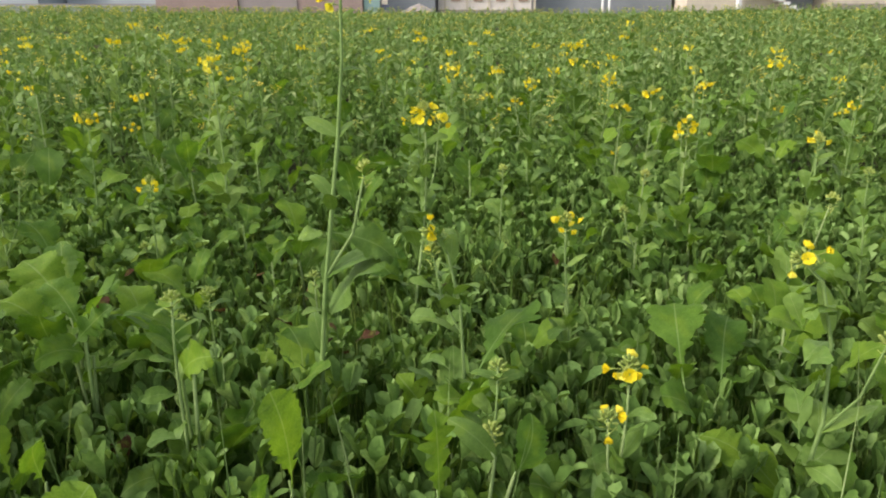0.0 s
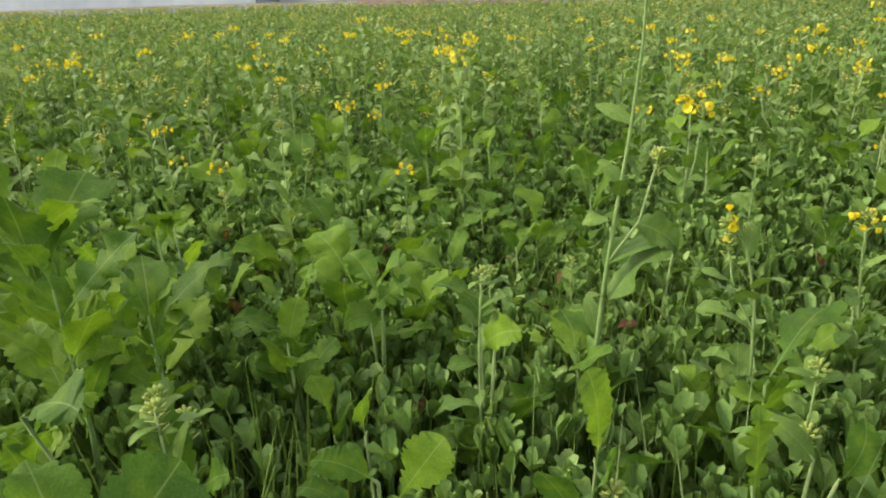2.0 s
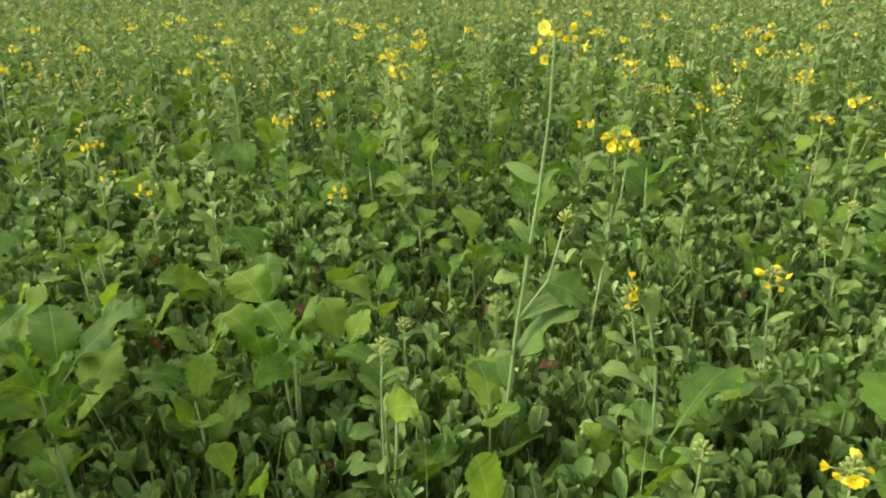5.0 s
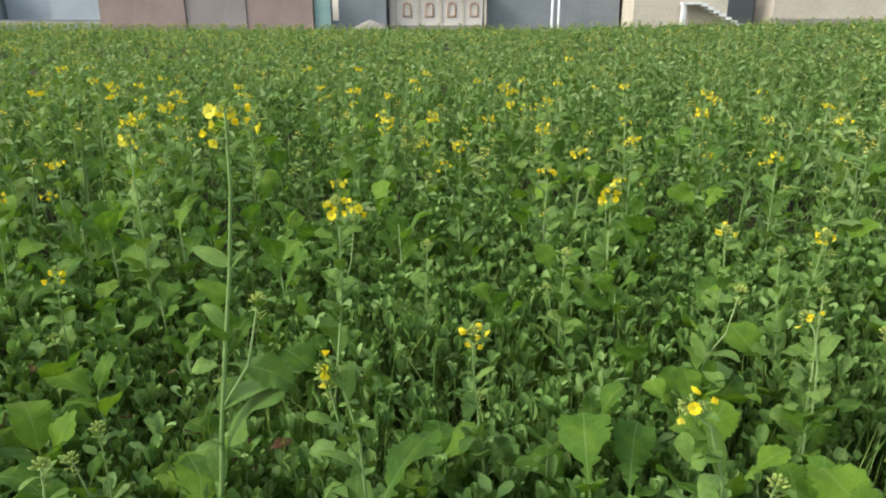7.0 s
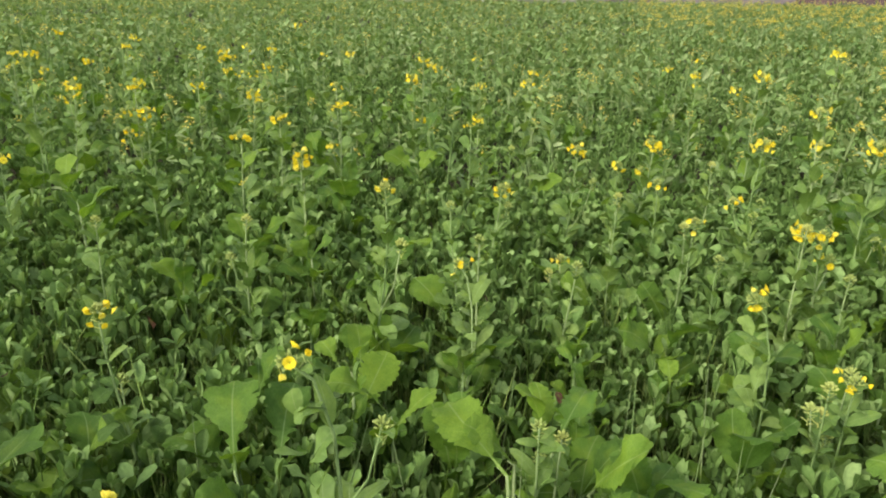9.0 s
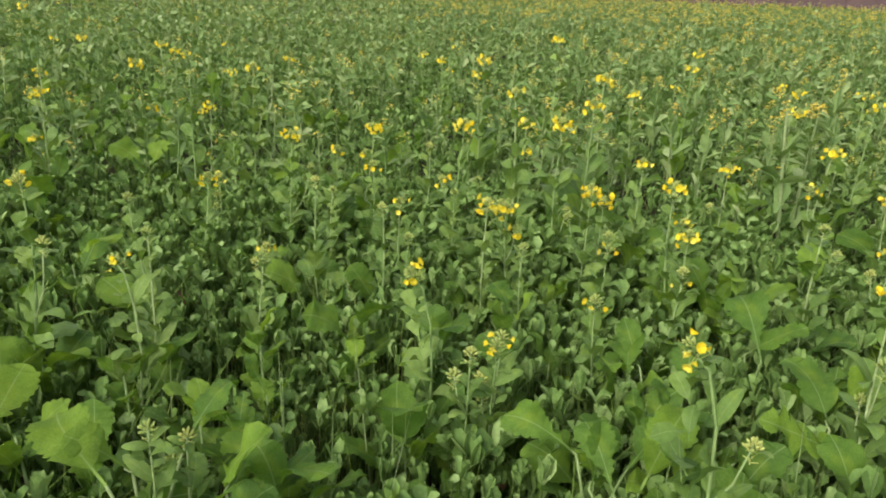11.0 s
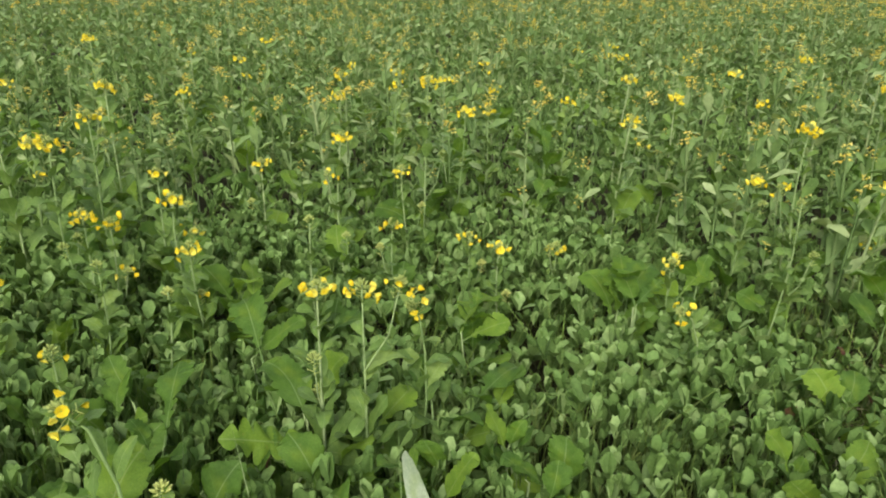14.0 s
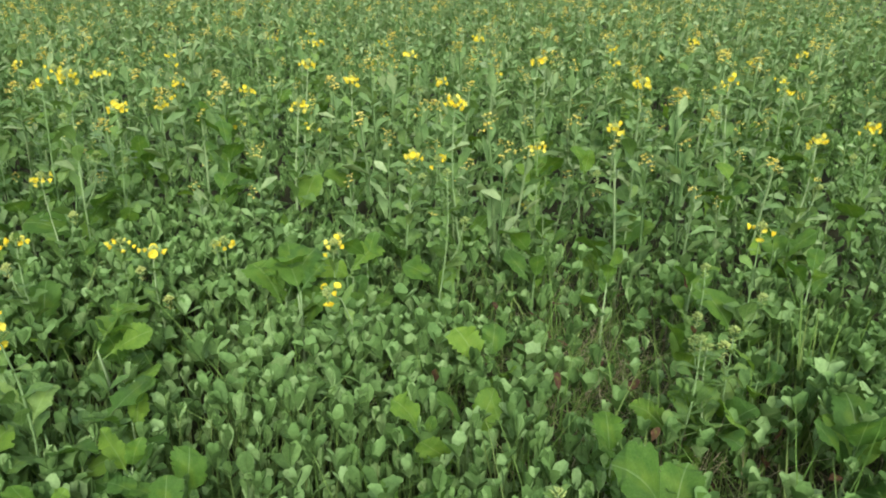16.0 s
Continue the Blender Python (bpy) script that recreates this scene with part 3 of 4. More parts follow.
EAST_FAR = [
    (2.76, 0.93, 0.67, 8), (2.82, 0.01, 0.50, 6), (2.59, 2.29, 0.73, 8), (2.09, 2.08, 0.67, 7), (2.08, 1.45, 0.68, 7),
    (2.71, 1.95, 0.56, 5), (2.79, 0.82, 0.59, 6), (2.39, 0.96, 0.56, 6), (2.56, 0.88, 0.45, 5), (2.36, 1.22, 0.46, 5),
    (2.42, 0.59, 0.35, 4), (2.39, 0.49, 0.35, 4), (2.56, 0.41, 0.32, 4), (3.36, 0.72, 0.56, 6), (3.48, 0.55, 0.64, 8),
    (2.97, 1.44, 0.56, 7), (3.00, 0.39, 0.58, 6), (3.39, 0.35, 0.60, 7), (2.92, -0.08, 0.62, 8), (3.05, -0.50, 0.55, 6),
    (3.06, -0.56, 0.67, 6), (3.65, -0.24, 0.66, 8), (2.57, -0.79, 0.45, 3), (3.14, -0.29, 0.47, 4), (3.23, 0.96, 0.52, 4),
]
TUFTS = [
    (1.73, 0.49, 0.34, 5, 0.17, 2.2), (1.60, 0.36, 0.30, 5, 0.15, 0.6), (0.10, 0.69, 0.35, 3, 0.16, 1.2), (0.57, 1.01, 0.41, 3, 0.16, 0.4),
    (-0.64, 0.46, 0.58, 11, 0.21, 0.5),
    (-0.37, 0.58, 0.32, 4, 0.12, 2.0), (-0.46, 0.81, 0.42, 7, 0.20, 1.1), (-0.71, 0.65, 0.42, 8, 0.21, 2.9),
]

# the tall plant that leads the view
mustard(-0.065, 0.885, 0.805, 3, 9, 0.10, 0, 0, [
    (0.955, 4.5, 0.032, "narrow", 12), (0.93, 0.4, 0.028, "narrow", 60), (0.90, 2.8, 0.03, "narrow", 62), (0.86, 0.3, 0.03, "narrow", 20),
    (0.76, 3.0, 0.055, "narrow", 30), (0.755, 0.2, 0.035, "narrow", 62), (0.66, 2.9, 0.05, "narrow", 55), (0.64, 4.9, 0.05, "narrow", 50),
    (0.605, 0.12, 0.095, "grey", -8), (0.60, 3.4, 0.045, "grey", 12), (0.52, 1.4, 0.06, "narrow", 62), (0.47, 4.6, 0.05, "narrow", 40),
    (0.43, 0.25, 0.145, "grey", 70), (0.40, 2.2, 0.07, "narrow", 60), (0.30, 2.5, 0.12, "lobed", 66), (0.24, 5.2, 0.13, "lobed", 60), (0.22, 1.2, 0.12, "lobed", 60),
], 1.12, 1.0, "tall mustard plant with a full yellow flower head", [(0.53, 0.15, 0.15, 0)], 1.5)
mustard(0.057, 0.814, 0.505, 5, 3, 0.03, 0.05, 1, None, 1.1, 0.0, "mustard plant with a bent stem and few yellow flowers")
mustard(0.46, 0.722, 0.52, 9, 3, 0.03, 0.06, 1, None, 1.2, 0.0, "mustard plant with a bent stem and few yellow flowers")
mustard(1.304, 0.458, 0.505, 11, 5, 0.03, 0.06, 0, None, 1.2, -0.9, "mustard plant with a bent stem and open yellow flowers", [(0.60, -0.8, 0.10, 0), (0.34, 2.2, 0.10, 0), (0.24, -0.9, 0.13, 5)])
mustard(1.664, 0.415, 0.525, 13, 10, 0.06, 0, 2, None, 0.95, 0.8, "mustard plant with two full yellow flower heads", spread=1.1)
mustard(1.71, 0.37, 0.52, 14, 9, 0.06, 0, 1, None, 0.9, 0.8, "mustard plant with a full yellow flower head", spread=1.1)
for i, (x, y, h, n, droop) in enumerate(NORTH + EAST):
    mustard(x, y, h, 100 + i, n, 0.06, droop, i % 2 if n < 3 else int(not droop), az=-0.8 if droop else None)
for i, (x, y, h, n) in enumerate(NORTH_FAR + EAST_FAR):
    mustard(x, y, h, 200 + i, n + 1, 0.05, 0, 1)
for i, (x, y, h, n, size, az) in enumerate(TUFTS):
    leafy(x, y, h, 300 + i, n, size, az=az)
for i, (x, y, h, n, size) in enumerate(((-0.55, 0.50, 0.50, 9, 0.14), (-0.78, 0.55, 0.58, 10, 0.22), (-0.60, 0.36, 0.40, 8, 0.13), (-0.86, 0.72, 0.46, 8, 0.16), (-0.48, 0.66, 0.40, 7, 0.14), (-0.36, 0.25, 0.40, 7, 0.13), (-0.95, 0.42, 0.5, 8, 0.18), (-0.28, 0.46, 0.29, 4, 0.10), (0.05, 0.42, 0.30, 6, 0.13), (0.95, 0.42, 0.30, 6, 0.14), (0.80, 0.66, 0.35, 6, 0.16))):
    leafy(x, y, h, 340 + i, n, size)
rng = random.Random(12)
for i in range(9):
    leafy(rng.uniform(-1.05, -0.5), rng.uniform(0.38, 1.05), rng.uniform(0.30, 0.42), 370 + i, rng.randint(6, 8), rng.uniform(0.10, 0.15))

LEAFY_NORTH = [
    (-0.51, 0.91, 0.36), (0.43, 1.05, 0.33), (0.40, 0.92, 0.30), (-0.64, 1.07, 0.38), (-0.31, 0.88, 0.33), (0.18, 1.02, 0.28), (-1.16, 2.0, 0.40), (-0.77, 1.87, 0.40),
    (-0.58, 1.89, 0.40), (-0.25, 1.8, 0.38), (0.02, 1.95, 0.42), (0.40, 2.21, 0.40), (0.62, 0.95, 0.33), (-0.56, 0.97, 0.34), (-0.41, 0.94, 0.32), (-0.18, 0.95, 0.30),
    (0.15, 0.94, 0.28), (0.56, 0.99, 0.32), (-0.52, 1.39, 0.33), (-0.25, 1.70, 0.38), (-0.54, 2.02, 0.40), (-0.89, 1.94, 0.40), (0.57, 1.65, 0.34), (0.66, 1.23, 0.30), (-0.85, 1.31, 0.33),
]
LEAFY_EAST = [
    (1.73, 0.54, 0.31), (2.15, 0.42, 0.32), (1.61, 0.50, 0.27), (1.95, 0.26, 0.28), (2.50, 0.20, 0.30), (2.62, 0.07, 0.31), (1.33, 0.59, 0.28), (0.70, 0.88, 0.30), (0.90, 0.70, 0.29),
    (0.74, 1.61, 0.33), (1.18, 1.11, 0.30), (0.89, 0.88, 0.30), (0.55, 1.72, 0.34), (1.92, 0.82, 0.34),
    (1.53, 0.73, 0.33), (1.30, 0.98, 0.30), (3.44, 0.84, 0.42), (2.25, 0.85, 0.33), (2.43, 0.20, 0.33),
    (1.83, 0.18, 0.27), (1.95, 0.90, 0.32), (2.0, -0.21, 0.26),
    (1.80, 0.09, 0.25), (3.19, 0.72, 0.45), (2.62, -0.68, 0.31), (2.68, -0.94, 0.33), (2.33, -0.77, 0.26), (2.67, -0.50, 0.28), (3.20, -0.85, 0.38),
]
for i, (x, y, h) in enumerate(LEAFY_NORTH + LEAFY_EAST):
    leafy(x, y, h + 0.025, 400 + i, 4 + i % 3, 0.15 + 0.03 * (i % 4) / 3 - 0.045 * (y < 0.1))
leafy(0.11, 0.78, 0.31, 481, 4, 0.17, kinds=([LOBED[-1]], [LOBED[-2]]), az=4.6, label="young mustard plant with deeply cut bright green leaves")
for i, (x, y, h, n) in enumerate(((-0.25, 0.84, 0.40, 0), (-0.02, 0.42, 0.39, 0), (-0.38, 0.33, 0.45, 0), (2.26, -0.66, 0.32, 0), (2.31, -0.71, 0.33, 0), (1.81, -0.42, 0.33, 0), (2.54, -0.69, 0.36, 0), (0.80, 0.76, 0.35, 0), (1.25, 0.75, 0.38, 3), (1.30, 0.80, 0.36, 2))):
    mustard(x, y, h, 500 + i, n, 0.06, 0, 1)
for i, (x, y, h) in enumerate(((0.85, 0.92, 0.33), (1.46, 0.63, 0.32), (1.12, 0.78, 0.29))):
    leafy(x, y, h + 0.02, 520 + i, 5, 0.20, kinds=(LOBED[:12], BROAD))

# broad-leaved plants that stand out between the flowers
TUFT_SPOTS = [
    leaf_tuft([(LOBED, 0.397, 0.885, 0.30, 0.402, 0.99, 0.35), (LOBED, 0.455, 0.90, 0.28, 0.477, 1.00, 0.345), (BROAD, 0.40, 0.83, 0.26, 0.36, 0.78, 0.32)], 601, "young mustard plant with two broad lobed leaves"),
    leaf_tuft([(BROAD, 0.70, 0.73, 0.35, 0.661, 0.84, 0.37), (LOBED, 0.727, 0.762, 0.328, 0.668, 0.781, 0.373), (LOBED, 0.815, 0.784, 0.33, 0.885, 0.839, 0.385)], 602, "young mustard plant with spreading grey-green leaves"),
    leaf_tuft([(LOBED, 0.844, 0.725, 0.29, 0.861, 0.661, 0.385), (LOBED, 0.902, 0.714, 0.268, 0.927, 0.640, 0.341), (BROAD, 0.88, 0.70, 0.26, 0.96, 0.72, 0.31)], 603, "young mustard plant with jagged bright green leaves"),
    leaf_tuft([(LOBED, 0.130, 0.770, 0.34, 0.196, 0.870, 0.39), (BROAD, 0.12, 0.76, 0.30, 0.09, 0.70, 0.34)], 604, "young mustard plant with one long slanting leaf"),
    leaf_tuft([(LOBED, 1.275, 0.605, 0.285, 1.215, 0.665, 0.337), (LOBED, 1.285, 0.520, 0.275, 1.300, 0.585, 0.337), (LOBED, 1.34, 0.54, 0.27, 1.40, 0.545, 0.32)], 605, "young mustard plant with grey-green and bright green cut leaves"),
    leaf_tuft([(BROAD, 1.685, 0.478, 0.29, 1.718, 0.560, 0.352), (BROAD, 1.677, 0.428, 0.23, 1.62, 0.43, 0.29)], 606, "young mustard plant with a broad rounded leaf"),
    leaf_tuft([(BROAD, 2.113, 0.420, 0.28, 2.25, 0.455, 0.31), (LOBED, 2.10, 0.40, 0.26, 2.13, 0.33, 0.31)], 607, "young mustard plant with broad grey-green leaves"),
    leaf_tuft([(LOBED, 1.910, 0.278, 0.25, 2.02, 0.243, 0.295), (LOBED, 1.747, 0.374, 0.255, 1.825, 0.352, 0.305), (BROAD, 1.83, 0.30, 0.24, 1.80, 0.23, 0.29)], 608, "young mustard plant with spreading lobed leaves"),
    leaf_tuft([(LOBED, 2.566, 0.090, 0.265, 2.68, 0.063, 0.305), (BROAD, 2.55, 0.10, 0.26, 2.50, 0.16, 0.30)], 609, "young mustard plant with a long grey-green leaf"),
    leaf_tuft([(LOBED, 2.295, -0.250, 0.205, 2.310, -0.205, 0.287), (LOBED, 2.31, -0.27, 0.20, 2.37, -0.28, 0.27)], 610, "young mustard plant with bright yellow-green leaves"),
    leaf_tuft([(BROAD, -0.200, 0.662, 0.40, -0.262, 0.690, 0.45), (BROAD, -0.195, 0.655, 0.38, -0.15, 0.62, 0.43)], 611, "young mustard plant with cupped upper leaves"),
    leaf_tuft([(LOBED, -0.395, 0.765, 0.375, -0.450, 0.800, 0.425), (LOBED, -0.39, 0.76, 0.36, -0.33, 0.77, 0.41), (BROAD, -0.40, 0.77, 0.33, -0.42, 0.70, 0.37)], 612, "young mustard plant with jagged upright leaves"),
    leaf_tuft([(BROAD, -0.30, 0.165, 0.43, -0.365, 0.190, 0.50), (LOBED, -0.31, 0.18, 0.42, -0.28, 0.25, 0.48), (LOBED, -0.32, 0.17, 0.40, -0.40, 0.22, 0.45)], 613, "young mustard plant with large bright green leaves"),
    leaf_tuft([(BROAD, -0.12, 0.83, 0.285, -0.15, 0.91, 0.350), (BROAD, -0.11, 0.82, 0.28, -0.07, 0.76, 0.33)], 614, "young mustard plant with a drooping yellow-green leaf"),
    leaf_tuft([(LOBED, 1.364, 0.855, 0.235, 1.338, 0.890, 0.325), (BROAD, 1.30, 0.98, 0.25, 1.32, 1.03, 0.31)], 615, "young mustard plant with narrow lobed leaves"),
    leaf_tuft([(LOBED, 1.79, 0.67, 0.29, 1.865, 0.765, 0.35), (BROAD, 1.80, 0.68, 0.28, 1.88, 0.64, 0.33)], 616, "young mustard plant with wide lobed leaves"),
]

# one upright silvery leaf close by
silver = thing("silvery_leaf_shoot", Matrix.Translation((1.570, 0.159, 0)), "upright pale silvery-green leaf on a short stem", "plant")
part("stem", tube([(0.02, 0, 0), (0.01, 0, 0.15), (0, 0, 0.29)], [0.005, 0.004, 0.003], 6).mesh("stem", M_STEM), None, silver)
part("leaf", PALE, None, silver, "", turned((0, 0, 0.26), 2.04, 77, 0.160, 1.65) @ Matrix.Diagonal((0.5, 1, 1, 1)))

# the rest of the near field
PLACED = [(p[0], p[1]) for p in NORTH + NORTH_FAR + EAST + EAST_FAR + TUFTS + LEAFY_NORTH + LEAFY_EAST] + [(q.location.x, q.location.y) for q in TUFT_SPOTS] + [(-0.065, 0.88), (0.06, 0.82), (0.46, 0.72), (1.304, 0.458), (1.68, 0.4)]
rng = random.Random(21)


def sector(rng, r0, r1, a0=-75, a1=128):
    r = math.sqrt(rng.uniform(r0 * r0, r1 * r1))
    q = radians(rng.uniform(a0, a1))
    return HUB[0] + r * math.sin(q), HUB[1] + r * math.cos(q), r, q


def clear_of(x, y, gap):
    return all((x - px) ** 2 + (y - py) ** 2 > gap * gap for px, py in PLACED)


def bareness(x, y):
    """Worn spots with dry grass, where the clover is thin: 0 to 1."""
    spots = ((2.55, -0.54, 0.33, 0.27, 0.95), (3.08, -0.45, 0.13, 0.09, 0.3), (2.14, -0.76, 0.12, 0.10, 0.8), (-0.28, 1.12, 0.22, 0.18, 0.5), (0.25, 1.35, 0.16, 0.14, 0.5), (2.75, -0.15, 0.2, 0.12, 0.4))
    return np.clip(sum(k * np.exp(-(((x - cx) / rx) ** 2 + ((y - cy) / ry) ** 2)) for cx, cy, rx, ry, k in spots), 0, 1)


made = 0
while made < 135:
    x, y, r, q = sector(rng, 1.9, 4.6)
    if clear_of(x, y, 0.15):
        PLACED.append((x, y))
        mustard(x, y, rng.uniform(0.40, 0.62) + 0.02 * r, 1000 + made, rng.choice((0, 3, 5, 6, 7)), 0.06, 0, rng.randint(0, 1))
        made += 1
made = 0
while made < 22:
    x, y, r, q = sector(rng, 1.25, 2.3, 15, 68)
    if clear_of(x, y, 0.10):
        PLACED.append((x, y))
        mustard(x, y, rng.uniform(0.36, 0.50), 1300 + made, rng.choice((0, 0, 0, 3)), 0.06, 0, 0)
        made += 1
made = 0
while made < 44:
    x, y, r, q = sector(rng, 0.62, 1.7, -75, 118)
    if bareness(x, y) < 0.2 and clear_of(x, y, 0.075):
        PLACED.append((x, y))
        leafy(x, y, rng.uniform(0.25, 0.33), 1600 + made, rng.randint(5, 8), rng.uniform(0.095, 0.15), label="small leafy mustard plant among the clover")
        made += 1
made = 0
while made < 195:
    x, y, r, q = sector(rng, 1.0, 4.4)
    if rng.random() < (1.0 if q < 0.1 else 0.55) and clear_of(x, y, 0.11 if q < 0.2 else 0.13):
        PLACED.append((x, y))
        leafy(x, y, rng.uniform(0.27, 0.38), 2000 + made, rng.randint(4, 6), rng.uniform(0.14, 0.21))
        made += 1


# further young plants, low among the clover
for spot in (
    leaf_tuft([(LOBED, 1.632, 0.428, 0.27, 1.518, 0.495, 0.31), (BROAD, 1.563, 0.447, 0.26, 1.613, 0.459, 0.31), (BROAD, 1.489, 0.479, 0.27, 1.499, 0.454, 0.32)], 620, "young mustard plant with one long sideways leaf", 2),
    leaf_tuft([(BROAD, 1.578, 0.762, 0.27, 1.582, 0.815, 0.33), (LOBED, 1.550, 0.629, 0.27, 1.645, 0.688, 0.33), (LOBED, 1.515, 0.636, 0.25, 1.511, 0.668, 0.30)], 621, "young mustard plant with dull green upright leaves", 2),
    leaf_tuft([(LOBED, 1.869, 0.352, 0.26, 1.901, 0.396, 0.32), (LOBED, 1.726, 0.234, 0.24, 1.725, 0.262, 0.30), (BROAD, 1.663, 0.192, 0.26, 1.705, 0.173, 0.32)], 622, "young mustard plant with lobed leaves beside a silvery shoot", 2),
    leaf_tuft([(BROAD, 1.836, 0.180, 0.25, 1.831, 0.164, 0.30), (LOBED, 1.744, 0.076, 0.25, 1.768, 0.077, 0.31), (LOBED, 1.783, 0.132, 0.24, 1.762, 0.169, 0.28)], 623, "low young mustard plant with yellow-green leaves", 2),
    leaf_tuft([(BROAD, 2.422, 0.167, 0.28, 2.501, 0.228, 0.33), (LOBED, 2.414, 0.151, 0.28, 2.468, 0.114, 0.33)], 624, "young mustard plant with pale broad leaves", 2),
    leaf_tuft([(LOBED, 2.094, -0.260, 0.20, 2.069, -0.213, 0.27), (BROAD, 2.087, -0.277, 0.20, 2.119, -0.318, 0.27), (LOBED, 2.025, -0.252, 0.19, 2.003, -0.204, 0.25)], 625, "low bright green mustard plant beside bare ground", 2),
    leaf_tuft([(BROAD, -0.232, 0.410, 0.36, -0.264, 0.384, 0.40), (LOBED, -0.204, 0.425, 0.34, -0.163, 0.438, 0.41), (LOBED, -0.311, 0.558, 0.30, -0.285, 0.534, 0.36)], 626, "young mustard plant with fresh yellow-green leaves", 2),
    leaf_tuft([(LOBED, -0.037, 0.420, 0.38, -0.014, 0.419, 0.43), (BROAD, -0.058, 0.439, 0.36, -0.071, 0.414, 0.41), (LOBED, -0.054, 0.569, 0.32, -0.068, 0.562, 0.42)], 627, "young mustard plant with upright jagged leaves", 2),
    leaf_tuft([(LOBED[12:], 0.097, 0.572, 0.32, 0.084, 0.586, 0.40), (NARROW, 0.145, 0.607, 0.34, 0.110, 0.597, 0.385), (BROAD, 0.176, 0.594, 0.33, 0.196, 0.604, 0.39)], 628, "young mustard plant with a fern-like cut leaf", 2),
    leaf_tuft([(LOBED, -0.550, 0.341, 0.40, -0.441, 0.323, 0.43), (BROAD, -0.377, 0.348, 0.36, -0.410, 0.340, 0.44), (LOBED, -0.362, 0.345, 0.36, -0.320, 0.336, 0.40)], 629, "young mustard plant with toothed leaves over the clover", 2),
    leaf_tuft([(LOBED, 1.278, 0.548, 0.27, 1.309, 0.570, 0.34), (BROAD, 1.356, 0.522, 0.26, 1.441, 0.552, 0.34), (LOBED, 1.388, 0.516, 0.24, 1.414, 0.475, 0.28)], 630, "young mustard plant with upright grey-green leaves", 2),
    leaf_tuft([(BROAD, 0.604, 1.143, 0.28, 0.609, 1.198, 0.34), (LOBED, 0.564, 1.140, 0.28, 0.541, 1.169, 0.32)], 631, "young mustard plant with a small cupped leaf", 2),
):
    PLACED.append((spot.location.x, spot.location.y))


# ---------------------------------------------------------------- clover carpet
def leaflet(rows, rng=None):
    vs, fs, uvs = [], [], []
    wide, curl, fold = (rng.uniform(0.72, 1.08), rng.uniform(-0.25, 0.2), rng.uniform(0.25, 0.9)) if rng else (1, -0.10, 0.42)
    for i, (t, w) in enumerate(rows):
        for k in (-1, 0, 1):
            j = rng.uniform(0.82, 1.18) if rng else 1
            vs.append((k * w * wide * j, t * (rng.uniform(0.95, 1.05) if rng else 1) - (rng.uniform(-0.04, 0.08) if rng and k == 0 and i == len(rows) - 1 else 0), fold * abs(k) * w + curl * t * t))
            uvs.append((0.5 + 0.5 * k, t))
    fs = [[i * 3 + k, i * 3 + k + 1, i * 3 + k + 4, i * 3 + k + 3] for i in range(len(rows) - 1) for k in (0, 1)]
    return Shape().add(vs, fs, 0, uvs)


def slip(rng):
    """A small folded leaf for the distance."""
    w = rng.uniform(0.22, 0.34)
    return Shape().add([(0, 0, 0), (w, 0.55, 0.12), (0, 1, rng.uniform(-0.15, 0.1)), (-w, 0.55, 0.12)], [[0, 1, 2], [0, 2, 3]], 0, [(0.5, 0), (1, 0.5), (0.5, 1), (0, 0.5)])


def trefoil(rise, rows, rng=None):
    s = Shape()
    for q, up in ((0, rise), (2.0, rise * 0.9), (-2.05, rise * 1.05)):
        if rng:
            q, up = q + rng.uniform(-0.35, 0.35), min(96, up * rng.uniform(0.78, 1.15))
        s.join((leaflet(rows, rng) if rows else slip(rng)).moved(Matrix.Rotation(q, 4, "Z") @ Matrix.Rotation(radians(up), 4, "X")))
    return s


RISES = (92, 88, 84, 80, 76, 70, 61, 46)
FINE = ((0, 0.05), (0.38, 0.22), (0.74, 0.28), (1.0, 0.14))
COARSE = ((0, 0.05), (0.62, 0.33), (1.0, 0.15))
nrng = np.random.default_rng(5)


def rises(x, y):
    return 0.006 * np.clip(np.minimum(60.0, np.hypot(x, y)) - 4.0, 0, None) + 0.020 * np.clip(np.minimum(40.0, x) - 3.0, 0, None)


def sector_points(n, r0, r1, a0=-100.0, a1=135.0):
    r = np.sqrt(nrng.uniform(r0 * r0, r1 * r1, n))
    q = np.radians(nrng.uniform(a0, a1, n))
    return HUB[0] + r * np.sin(q), HUB[1] + r * np.cos(q)


def patchy(x, y):
    """Thin and lush patches: 0 to 1."""
    v = 0.5 + 0.25 * np.sin(3.1 * x + 1.3 * y + 0.4) * np.sin(2.3 * y - 1.1 * x) + 0.22 * np.sin(7.3 * x - 2) * np.sin(6.1 * y + 1.7)
    lush = 0.25 * np.exp(-(((x + 0.3) / 0.5) ** 2 + ((y - 0.55) / 0.4) ** 2))
    return np.clip(v + lush - bareness(x, y), 0, 1)


